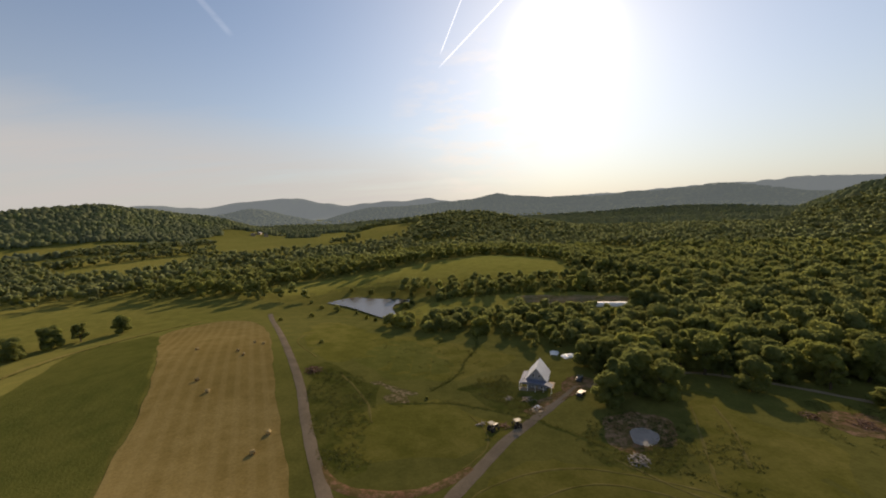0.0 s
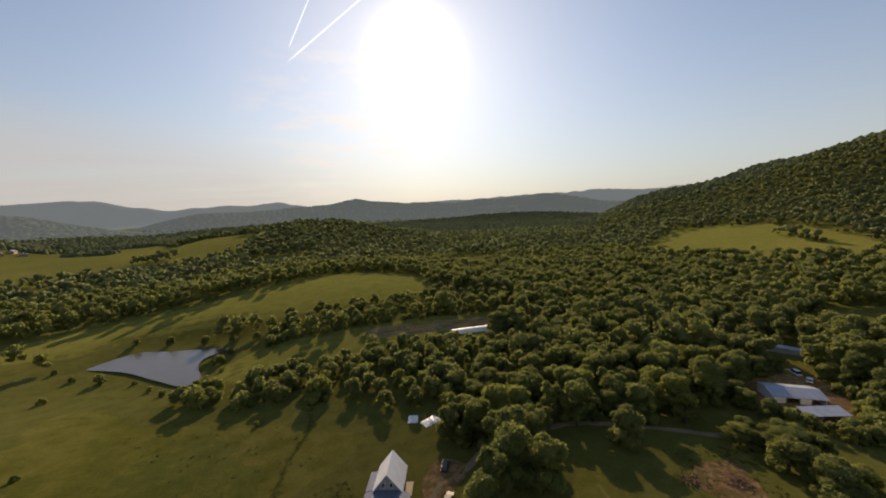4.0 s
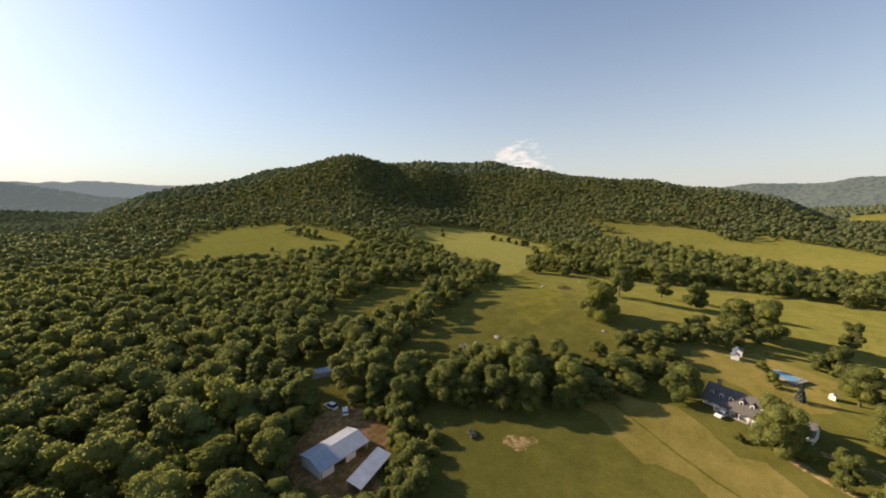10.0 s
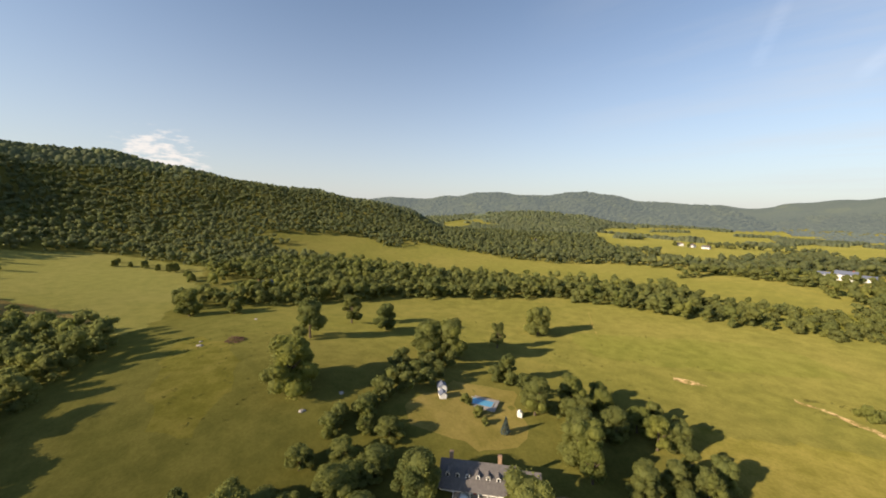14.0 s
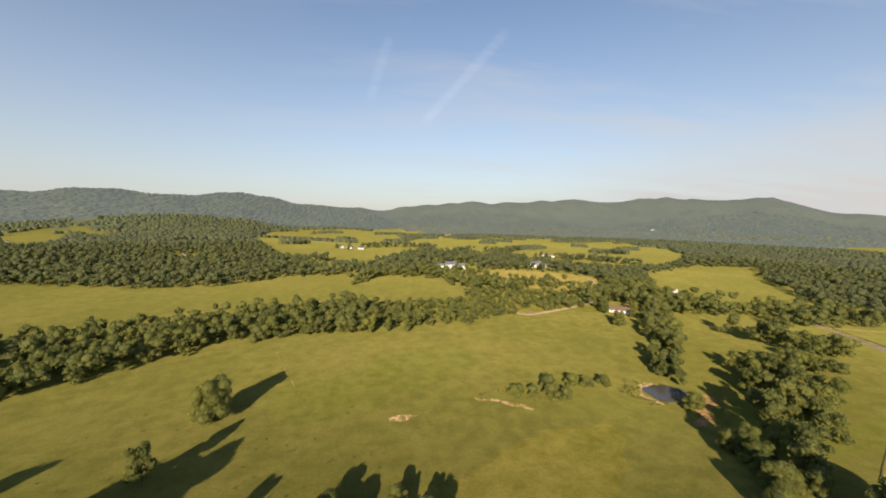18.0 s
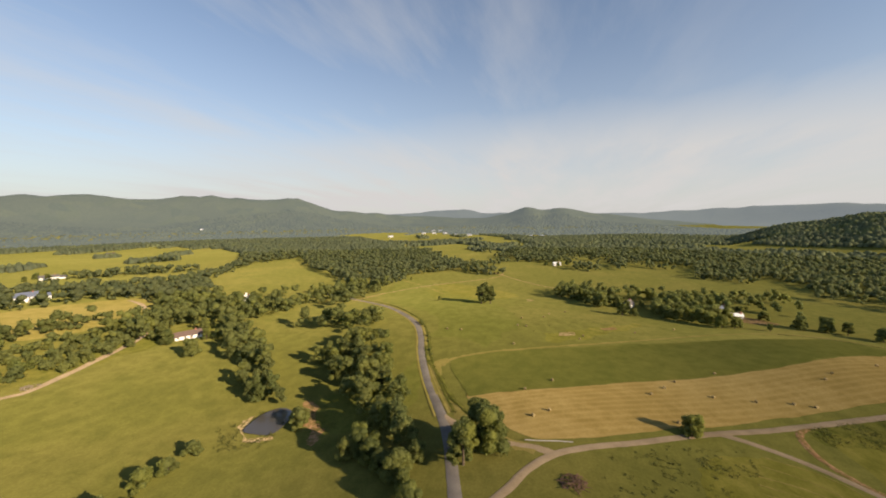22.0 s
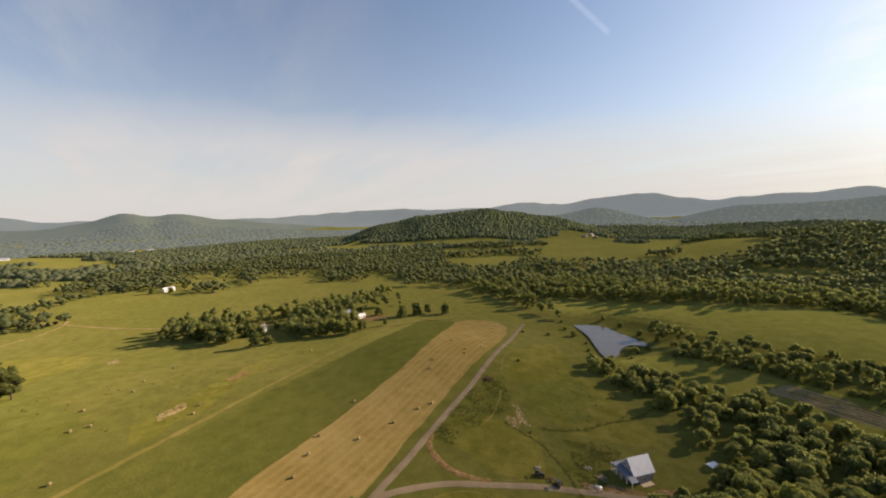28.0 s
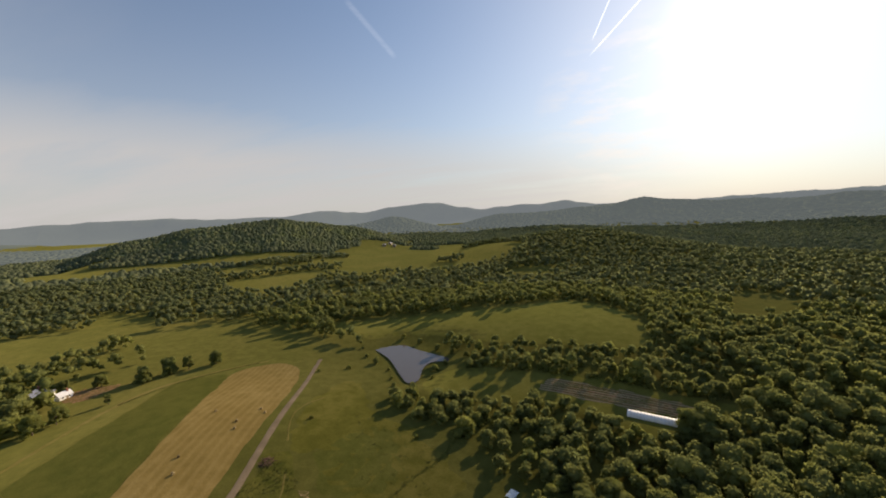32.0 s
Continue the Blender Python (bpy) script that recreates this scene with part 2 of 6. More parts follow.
# high cirrus, drawn out over a flat layer
lift = n.math("ADD", up, 0.10)
layer = n.add("ShaderNodeCombineXYZ", X=n.math("DIVIDE", axis.outputs[0], lift), Y=n.math("DIVIDE", axis.outputs[1], lift), Z=0.0)
turned = n.add("ShaderNodeMapping", Vector=layer.outputs[0], Rotation=(0, 0, radians(35)), Scale=(0.35, 1.3, 1.0))
streak = n.noise(turned.outputs[0], 0.9, 7.0, 0.6)
west = toward(288, 0)
edge = n.span(west, 0.2, 1.0, 0.13, 0.252)
ragged = n.math("SUBTRACT", n.math("ADD", up, n.math("MULTIPLY", n.math("SUBTRACT", streak, 0.5), 0.22)), edge)
bank = n.math("MULTIPLY", n.span(ragged, 0.035, -0.075), n.span(west, 0.0, 0.4))
cover = n.math("MULTIPLY", bank, n.span(streak, 0.26, 0.60, 0.22, 1.0), clamp=True)
wisp = n.math("MULTIPLY", n.math("MULTIPLY", n.span(streak, 0.47, 0.76), 0.62), n.span(toward(225, 20), 0.35, 0.9))
flat = n.add("ShaderNodeMapping", Vector=way, Scale=(1.0, 1.0, 3.6))
puff = n.noise(flat.outputs[0], 30.0, 5.0, 0.6)
heap = n.math("MULTIPLY", n.span(n.math("ADD", puff, n.math("MULTIPLY", n.span(toward(100, 3.6), 0.9940, 0.9995), 0.26)), 0.63, 0.80), n.span(toward(100, 3.6), 0.9940, 0.9975))
near_sun = n.math("MULTIPLY", n.span(n.noise(flat.outputs[0], 9.0, 6.0, 0.6), 0.45, 0.70), n.span(toward(6, 12), 0.972, 0.996))
cover = n.math("ADD", n.math("MULTIPLY", cover, 0.85), wisp, clamp=True)
white = n.math("ADD", n.math("MULTIPLY", heap, 0.75), n.math("MULTIPLY", near_sun, 0.55), clamp=True)


def trail(a, b, half, strength):
    """A straight vapour trail between two bearings and elevations."""
    p, q = [Vector((math.sin(radians(az)) * math.cos(radians(el)), math.cos(radians(az)) * math.cos(radians(el)), math.sin(radians(el)))) for az, el in (a, b)]
    side, mid = p.cross(q).normalized(), (p + q).normalized()
    nodes = []
    for v in (side, mid):
        node = n.tree.nodes.new("ShaderNodeVectorMath")
        node.operation = "DOT_PRODUCT"
        n.put(node.inputs[0], way)
        node.inputs[1].default_value = v
        nodes.append(node.outputs["Value"])
    line = n.span(n.math("ABSOLUTE", nodes[0]), half, half * 0.3)
    length = n.span(nodes[1], mid.dot(p), mid.dot(p) + (1 - mid.dot(p)) * 0.35)
    return n.math("MULTIPLY", n.math("MULTIPLY", line, length), n.math("MULTIPLY", n.span(puff, 0.30, 0.50, 0.35, 1.0), strength))


color = n.mix(cover, color, (3.35, 3.58, 3.85))
color = n.mix(white, color, (4.9, 4.8, 4.8))
# the sun's own glare
near = n.math("MAXIMUM", toward(SUN_AZ, SUN_EL), 0.0)
light = n.math("ADD", n.math("MULTIPLY", n.math("POWER", near, 420.0), 15.0), n.math("ADD", n.math("MULTIPLY", n.math("POWER", near, 45.0), 0.8), n.math("MULTIPLY", n.math("POWER", near, 9.0), 2.0)))
color = n.mix(1.0, color, n.add("ShaderNodeCombineColor", Red=light, Green=n.math("MULTIPLY", light, 0.97), Blue=n.math("MULTIPLY", light, 0.86)).outputs[0], "ADD")
# vapour trails
for a, b, half, strength in (((0.2, 20.3), (18, 32.5), 0.0020, 0.9), ((0.6, 22.0), (5.5, 30.5), 0.0016, 0.8), ((-35.0, 29.2), (-28.0, 22.6), 0.008, 0.11), ((-162, 26.5), (-175, 14.0), 0.016, 0.06), ((-180, 25.5), (177, 17.0), 0.016, 0.045)):
    color = n.mix(trail(a, b, half, strength), color, (4.0, 4.0, 4.0), "ADD")
back = n.add("ShaderNodeBackground", Color=color, Strength=0.080)
n.tree.links.new(back.outputs[0], n.add("ShaderNodeOutputWorld").inputs[0])

# ---- land ----
RANGES = []


def ridge(dist, wide, *knots):
    """A chain of hills round the valley: distance, half-width, then bearings with the apparent lift in degrees."""
    if len(knots) < 30:
        first, last = knots[0][0], knots[-1][0]
        last = last if last > first else last + 360
        knots = [(first - 6, -5.0)] + [(a if a >= first else a + 360, v) for a, v in knots] + [(last + 6, -5.0), (first + 353.9 if last < first + 340 else last + 6.1, -5.0)]
    az, lift = np.array(knots, float).T
    RANGES.append((dist, wide, np.r_[az - 360, az, az + 360], np.tile(lift, 3)))


ridge(4500, 270, (0, 0.9), (10, 0.8), (27, 1.2), (36, 1.6), (41, 1.6), (45.5, 2.0), (50, 1.5), (56, 1.9), (60, 1.5), (70, 0.2), (120, 0.3), (170, 0.8), (235, 0.9), (245, 1.0), (250, 1.4), (255, 1.7), (259, 1.0), (279, 0.7), (285, 0.9), (291, 1.3), (296, 1.45), (300, 1.4), (306, 1.1), (313, 1.1), (316, 1.3), (319.5, 1.8), (323, 1.3), (327, 1.4), (330, 2.0), (336, 2.4), (340, 1.6), (344, 0.9), (350, 1.3), (356.5, 1.6))
ridge(3600, 420, (160, -1.0), (166, 0.8), (174, 1.5), (179, 1.2), (181, 1.9), (188, 2.2), (191.5, 2.6), (195, 2.5), (201, 3.1), (205, 3.35), (212, 3.3), (219, 3.5), (225, 3.1), (230, 3.15), (233, 2.4), (235.5, 1.35), (238, 1.45), (242, 1.1), (246, 0.6), (258, 0.3), (262, 0.9), (265.5, 2.0), (268, 1.25), (270.2, 1.8), (273.4, 0.9), (280, 0.3), (290, -1.0))
ridge(2400, 430, (110, -1.0), (119.5, 0.85), (124, 1.0), (128, 1.8), (132.5, 1.4), (137, 2.1), (142, 2.7), (148, 2.5), (152.7, 2.5), (158.5, 3.2), (162, 2.25), (166, 1.7), (170, 1.7), (175, 1.2), (180, -1.0))
ridge(2500, 400, (340, -1.2), (346, 0.2), (349.8, 0.1), (353.4, 0.5), (357.9, 0.8), (2.4, 0.9), (6.7, 1.8), (11, 1.2), (14.2, 0.8), (17.4, 0.9), (21.4, 0.55), (25.4, 1.0), (30.5, 0.95), (35.5, 1.5), (40, 0.8), (44.5, 0.0), (48.6, 0.0), (54, -0.5), (60, -1.0))
ridge(1080, 300, (44, -1.8), (48, 0.0), (52, 0.9), (56.3, 1.9), (61, 3.5), (66, 4.6), (71, 5.85), (74, 5.1), (77.3, 4.9), (82.7, 5.4), (86.8, 4.5), (93.4, 4.5), (98.2, 3.8), (101.4, 3.15), (106, 2.35), (111, 2.0), (115.8, 1.5), (119.5, 0.8), (124, 0.0), (130, -1.5))
ridge(1500, 260, (291, -2.8), (295, -1.0), (298.5, -0.4), (303, 0.7), (309.5, 1.15), (312.7, 1.25), (317.3, 0.4), (321, 0.0), (326, -1.0), (331, -2.8))
ridge(2200, 260, (316, -1.8), (320, -0.6), (325.5, 0.0), (329.5, 0.8), (333.5, -0.2), (337.5, -1.3), (343, -2.2))
ridge(900, 230, (333, -5.2), (337, -4.6), (343.7, -3.0), (348.6, -2.6), (355, -1.8), (1.5, -2.3), (6.3, -3.3), (12.7, -4.4), (20, -5.4))

# gentle swells of the valley floor: middle, height and half-width
SWELLS = ((30, -30, 15.3, 80), (-60, 30, 6.2, 80), (-110, 120, 12, 70), (-150, -110, 14.6, 110), (205, -40, 8.3, 80), (290, 0, 12.5, 90), (90, 60, 5.9, 60), (-60, 250, -4.2, 80), (110, -150, 3.9, 80), (10, -150, -3.9, 70), (95, 345, 5, 80), (0, 370, 9, 100), (50, -470, 11.3, 220), (600, 250, 18, 230), (850, -900, 17, 500), (100, -850, 13, 400), (-650, 400, -2, 300))


def height(x, y):
    x, y = np.asarray(x, float), np.asarray(y, float)
    z = -0.2 + sum(h * np.exp(-((x - a) ** 2 + (y - b) ** 2) / s**2) for a, b, h, s in SWELLS)
    basin = np.exp(-((np.hypot((x + 66) * 0.85, y - 262) / 42) ** 4))
    z = z * (1 - basin) - 5.6 * basin
    arm = np.exp(-((np.hypot(x + 48, (y - 238) * 0.8) / 19) ** 4))
    z = z * (1 - arm) - 5.6 * arm
    dx, dy = x - 90, y - 15
    r, az = np.hypot(dx, dy), np.degrees(np.arctan2(dx, dy)) % 360
    far = np.clip((np.hypot(x - 60, y - 10) - 330) / 500, 0, 1)
    z = z + far * (4 * np.sin(x / 190 + 1.0) * np.cos(y / 230) + 3 * np.sin((x + y) / 130))
    top = 0
    for dist, wide, knots, lift in RANGES:
        up = sum(np.interp(az + k, knots, lift) for k in (-0.7, 0.0, 0.7)) / 3
        across = (r - dist * (1 + 0.04 * np.sin(np.radians(az * 9)))) / wide
        crest = np.maximum(78 + dist * np.tan(np.radians(up)), 0)
        top = top + (crest * np.exp(-np.abs(across) ** 1.8) / 100) ** 5
    top = top**0.2 * 100
    spurs = np.sin(x / 83 + np.sin(y / 97)) * np.sin(y / 71 + 2 * np.sin(x / 140)) + np.clip(1.0 - r / 3000, 0, 0.5) * np.sin(x / 37 + y / 53) * np.sin(y / 41 - x / 90)
    return z + top * (1 + 0.05 * spurs)


def np_mesh(name, verts, faces, mat, smooth=False):
    """A mesh from arrays; faces all have the same number of corners."""
    me = bpy.data.meshes.new(name)
    verts, faces = np.asarray(verts, np.float32), np.asarray(faces, np.int32)
    k = faces.shape[1]
    me.vertices.add(len(verts))
    me.vertices.foreach_set("co", verts.ravel())
    me.loops.add(faces.size)
    me.loops.foreach_set("vertex_index", faces.ravel())
    me.polygons.add(len(faces))
    me.polygons.foreach_set("loop_start", np.arange(0, faces.size, k, dtype=np.int32))
    me.update(calc_edges=True)
    me.shade_smooth() if smooth else me.shade_flat()
    me.materials.append(mat)
    return me


def steps(middle, low, high, fine, most, reach):
    """Coordinates that lie close together from low to high and grow wider towards the reach."""
    right, left = [high], [low]
    for side, sign in ((right, 1), (left, -1)):
        gap = fine
        while abs(side[-1] - middle) < reach:
            gap = min(gap * 1.03, most)
            side.append(side[-1] + sign * gap)
    return np.array(left[::-1] + list(np.arange(low + fine, high - fine / 2, fine)) + right)


gx, gy = steps(90, -260, 420, 6.0, 62.0, 4950), steps(15, -330, 330, 6.0, 62.0, 4950)
X, Y = np.meshgrid(gx, gy)
index = np.arange(X.size).reshape(X.shape)
quads = np.stack([index[:-1, :-1], index[:-1, 1:], index[1:, 1:], index[1:, :-1]], -1).reshape(-1, 4)
ground = new("ground", np_mesh("ground", np.stack([X, Y, height(X, Y)], -1).reshape(-1, 3), quads, M["grass"], True))
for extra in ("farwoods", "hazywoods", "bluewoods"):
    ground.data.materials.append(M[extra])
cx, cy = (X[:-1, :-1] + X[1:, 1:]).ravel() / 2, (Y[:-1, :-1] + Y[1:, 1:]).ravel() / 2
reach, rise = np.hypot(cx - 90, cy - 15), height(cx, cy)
# farther ground takes the colours with more haze painted in
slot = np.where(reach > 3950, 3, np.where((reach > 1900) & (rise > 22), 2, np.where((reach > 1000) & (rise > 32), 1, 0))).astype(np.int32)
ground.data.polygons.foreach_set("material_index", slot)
tagged(ground, "rolling green pasture land with dry patches", "ground", kind="structure")


def inside(poly, x, y):
    """Which of the points lie in the polygon."""
    hit = np.zeros(np.shape(x), bool)
    for (x0, y0), (x1, y1) in zip(poly, poly[1:] + poly[:1]):
        cross = (y0 > y) != (y1 > y)
        hit ^= cross & (x < (x1 - x0) * (y - y0) / (y1 - y0 + 1e-12) + x0)
    return hit


def smooth_line(points, step):
    """A rounded line through the points, sampled evenly (Catmull-Rom)."""
    p = np.array([points[0]] + list(points) + [points[-1]], float)
    out = []
    for a, b, c, d in zip(p, p[1:], p[2:], p[3:]):
        count = max(2, int(np.hypot(*(c - b)) / step))
        t = (np.arange(count) / count)[:, None]
        out.append(0.5 * (2 * b + (c - a) * t + (2 * a - 5 * b + 4 * c - d) * t**2 + (3 * b - a - 3 * c + d) * t**3))
    return np.concatenate(out + [p[-1:]])


def strip(name, points, width, mat, lift=0.08, ragged=0.0, step=2.5, lanes=5):
    """A road or track laid over the land along a rounded line."""
    line = smooth_line(points, step)
    side = np.gradient(line, axis=0)
    side = np.stack([-side[:, 1], side[:, 0]], -1) / (np.hypot(side[:, 0], side[:, 1])[:, None] + 1e-9)
    rng = np.random.default_rng(len(line))
    half = width / 2 + ragged * rng.normal(0, 1, (len(line), 2)).clip(-1, 1)
    across = np.linspace(-1, 1, lanes + 1)
    off = np.where(across < 0, across * half[:, :1], across * half[:, 1:])
    P = line[:, None] + side[:, None] * off[..., None]
    crown = (1 - np.abs(across)) * 0.06
    V = np.concatenate([P, (height(P[..., 0], P[..., 1]) + lift + crown - 0.1 * (np.abs(across) > 0.99))[..., None]], -1)
    i = np.arange(V.shape[0] * V.shape[1]).reshape(V.shape[:2])
    faces = np.stack([i[:-1, :-1], i[:-1, 1:], i[1:, 1:], i[1:, :-1]], -1).reshape(-1, 4)[:, ::-1]
    return new(name, np_mesh(name, V.reshape(-1, 3), faces, mat, True))


def patch(name, poly, mat, lift=0.05, cell=2.0, ragged=0.6):
    """A field or bare patch: a sheet over the land that follows its rounded outline."""
    line = smooth_line(list(poly) + [poly[0]], cell)[:-1]
    rng = np.random.default_rng(len(line) + 7)
    along = np.arange(len(line))[:, None] * cell
    for wave in (23.0, 11.0, 6.0):
        line = line + np.sin(along * 2 * math.pi / wave + rng.uniform(0, 6, (1, 2))) * ragged * wave / 22
    line = line + rng.normal(0, ragged * 0.3, line.shape)
    bm = bmesh.new()
    rim = [bm.verts.new((x, y, 0)) for x, y in line]
    bm.faces.new(rim)
    low, high = line.min(0), line.max(0)
    size = max(cell * 2, (high - low).max() / 45)
    for axis in (0, 1):
        for c in np.arange(low[axis] + size, high[axis], size):
            co, no = [0, 0, 0], [0, 0, 0]
            co[axis], no[axis] = c, 1
            bmesh.ops.bisect_plane(bm, geom=bm.verts[:] + bm.edges[:] + bm.faces[:], plane_co=co, plane_no=no)
    for v in bm.verts:
        v.co.z = float(height(v.co.x, v.co.y)) + lift
    for v in rim:
        if v.is_valid:
            v.co.z -= 0.02
    bmesh.ops.recalc_face_normals(bm, faces=bm.faces[:])
    if sum(f.normal.z for f in bm.faces) < 0:
        bmesh.ops.reverse_faces(bm, faces=bm.faces[:])
    me = bpy.data.meshes.new(name)
    bm.to_mesh(me)
    bm.free()
    me.shade_smooth()
    me.materials.append(mat)
    return new(name, me)


CROP = [(-17, -66), (-43, -80), (-55, -86), (-64, -83), (-76, -68), (-86, -45), (-104, -12), (-124, 20), (-137, 52), (-152, 88), (-174, 130), (-193, 165), (-180, 182), (-166, 184), (-122, 127), (-98, 93), (-83, 64), (-67, 33), (-53, 5), (-40, -16), (-28, -42)]
HAY = [(-19, -68), (-2, -58), (11, -42), (13, -30), (3, -8), (-12, 14), (-25, 37), (-36, 53), (-49, 77), (-65, 107), (-83, 143), (-102, 178), (-122, 206), (-140, 217), (-158, 212), (-166, 186), (-121, 128), (-97, 93), (-82, 64), (-66, 33), (-52, 5), (-39, -16), (-27, -42)]
LANE = [(50, -50), (39, -42), (30, -37), (21, -29), (14, -18), (5, -2), (-8, 17), (-17, 31), (-27, 49), (-38, 69), (-48, 89), (-58, 110), (-82, 153), (-101, 187), (-121, 221), (-128, 234)]
tagged(patch("crop_field", CROP, M["crop"], 0.13, 3.0, 0.35), "dark green leafy crop strip beside the hay", "crop field", kind="structure")
tagged(patch("hay_field", HAY, M["hay"], 0.10, 3.0, 0.2), "mown tan hay stubble with pale swaths", "hay field", kind="structure")
tagged(strip("lane", LANE, 2.9, M["gravel"], 0.16, 0.08), "pale grey gravel farm lane", "lane", kind="structure")
tagged(strip("driveway", [(-16, 30), (-15, 38), (-10, 53), (-1, 67), (9, 81), (24, 97), (38, 112)], 3.0, M["gravel"], 0.14, 0.1), "gravel driveway to the white house", "driveway", kind="structure")
tagged(strip("driveway_loop", [(-38, 69), (-29, 61), (-14, 60), (-2, 68)], 2.6, M["soil"], 0.11, 0.12), "reddish dirt branch of the driveway", "track", kind="structure")
ROAD = [(120, -28), (75, -45), (42, -57), (20, -65), (0, -74), (-19, -84), (-44, -97), (-70, -109), (-93, -118), (-115, -130), (-139, -151), (-178, -190), (-212, -238), (-240, -300)]
tagged(strip("road", ROAD, 4.0, M["asphalt"], 0.14, 0.06), "narrow worn country road", "road", kind="structure")
tagged(strip("road_junction", [(0, -74), (10, -62), (18, -44), (19, -35), (21, -29)], 3.4, M["gravel"], 0.12, 0.12), "gravel link from the lane to the road", "track", kind="structure")

# ---- woods ----
FIELDS = [
    [(-186, 311), (-150, 326), (-99, 347), (-48, 364), (5, 386), (50, 427), (90, 408), (114, 350), (108, 304), (79, 297), (22, 292), (-18, 295), (-40, 304), (-89, 303), (-115, 288), (-148, 292)],
    [(-37, 222), (-31, 243), (-7, 252), (16, 250), (44, 252), (78, 251), (114, 243), (149, 240), (118, 206), (100, 200), (80, 204), (60, 214), (40, 214), (20, 212), (-5, 206), (-19, 206)],
    [(398, 358), (582, 439), (652, 407), (623, 311), (592, 263), (519, 180), (478, 195), (440, 232), (419, 316)],
    [(640, 139), (689, 105), (724, 62), (710, -2), (623, -50), (575, -65), (431, -10), (375, 22), (410, 50), (502, 86), (547, 111)],
    [(768, -166), (729, -213), (696, -314), (631, -385), (543, -430), (425, -418), (343, -430), (280, -479), (202, -470), (100, -430), (71, -361), (101, -337), (150, -336), (211, -339), (264, -326), (311, -308), (383, -284), (458, -255), (534, -240), (610, -225), (698, -183)],
    [(459, -23), (514, -82), (463, -73), (428, -27)],
    [(1258, -1162), (1252, -1379), (1278, -1498), (1096, -1490), (1103, -1389), (1157, -1224)],
    [(646, -1379), (655, -1651), (437, -1807), (143, -1864), (98, -1344), (194, -729), (264, -708), (332, -754), (428, -893)],
    [(99, -1213), (-216, -2099), (-63, -1079), (26, -969), (114, -873)],
    [(507, -1022), (536, -1710), (361, -1376), (253, -815), (112, -1210), (74, -867), (186, -639), (274, -617), (362, -731)],
    [(43, -1216), (-319, -1687), (-628, -1591), (-565, -1192), (-859, -1179), (-724, -963), (-374, -768), (-222, -615), (-113, -808), (45, -722)],
    [(95, -475), (-12, -495), (-90, -486), (-142, -451), (-75, -381), (-13, -381), (34, -436), (79, -448)],
    [(-247, -513), (-454, -626), (-580, -608), (-338, -379), (-247, -374), (-197, -397)],
    [(-140, -276), (-205, -260), (-179, -195), (-136, -155), (-137, -190), (-121, -225), (-118, -250)],
    [(596, -1747), (251, -1890), (-155, -2615), (95, -1761), (416, -1590)],
    [(1306, -1214), (1116, -1244), (875, -860), (911, -815)],
    [(-210, -232), (-277, -240), (-379, -246), (-436, -233), (-497, -167), (-487, -93), (-389, -24), (-294, -25), (-239, 17), (-231, 82), (-237, 144), (-57, -90)],
    [(-504, -168), (-626, -128), (-642, -53), (-558, 28), (-454, 74), (-393, 99), (-352, 48), (-339, -32), (-411, -31), (-489, -75)],
    [(-841, -357), (-921, -195), (-840, -115), (-710, -130), (-649, -222), (-734, -295)],
    [(-323, -543), (-512, -579), (-423, -465), (-332, -417), (-343, -384), (-242, -345), (-196, -366), (-240, -441)],
    [(-441, -1502), (-604, -1416), (-831, -1394), (-709, -966), (-487, -761), (-394, -782), (-289, -765), (-124, -700)],
    [(-361, 227), (-335, 275), (-235, 286), (-162, 272), (-150, 242), (-169, 232), (-196, 212), (-230, 162), (-289, 190)],
    [(-745, 600), (-635, 635), (-500, 672), (-425, 555), (-430, 460), (-520, 455)],
    [(-356, 506), (-312, 616), (-284, 660), (-283, 510), (-312, 466)],
    [(-620, 863), (-659, 1455), (-494, 1135), (-320, 980), (-345, 820), (-375, 647), (-480, 650)],
    [(-535, 271), (-480, 291), (-394, 278), (-400, 232), (-482, 241)],
    [(-1440, -849), (-2056, -847), (-1617, -190), (-1414, -278), (-1492, -518), (-1423, -677)],
    [(-1731, -1273), (-2066, -1087), (-2051, -897), (-1397, -793)],
    [(-120, 250), (-70, 200), (-46, 190), (-34, 214), (-20, 244), (-16, 268), (-50, 290), (-95, 300)],
    [(178, 406), (230, 497), (273, 493), (247, 446)],
    [(246, 124), (258, 107), (276, 93), (304, 80), (342, 65), (362, 86), (334, 114), (302, 136), (272, 144)],
    [(205, 476), (225, 540), (270, 530), (262, 488)],
    [(-827, -18), (-711, 89), (-590, 75), (-680, -18)],
    [(-690, 128), (-630, 219), (-530, 190), (-560, 100), (-610, 100)],
    [(-558, 681), (-552, 904), (-391, 929), (-337, 821), (-452, 653)],
    [(-609, 850), (-556, 1216), (-332, 1214), (-205, 834)],
    [(-473, -639), (-509, -554), (-361, -378), (-309, -310), (-223, -300), (-172, -325), (-185, -400), (-300, -520)],
    [(-1830, -490), (-1381, -166), (-1100, -127), (-1400, -409)],
]
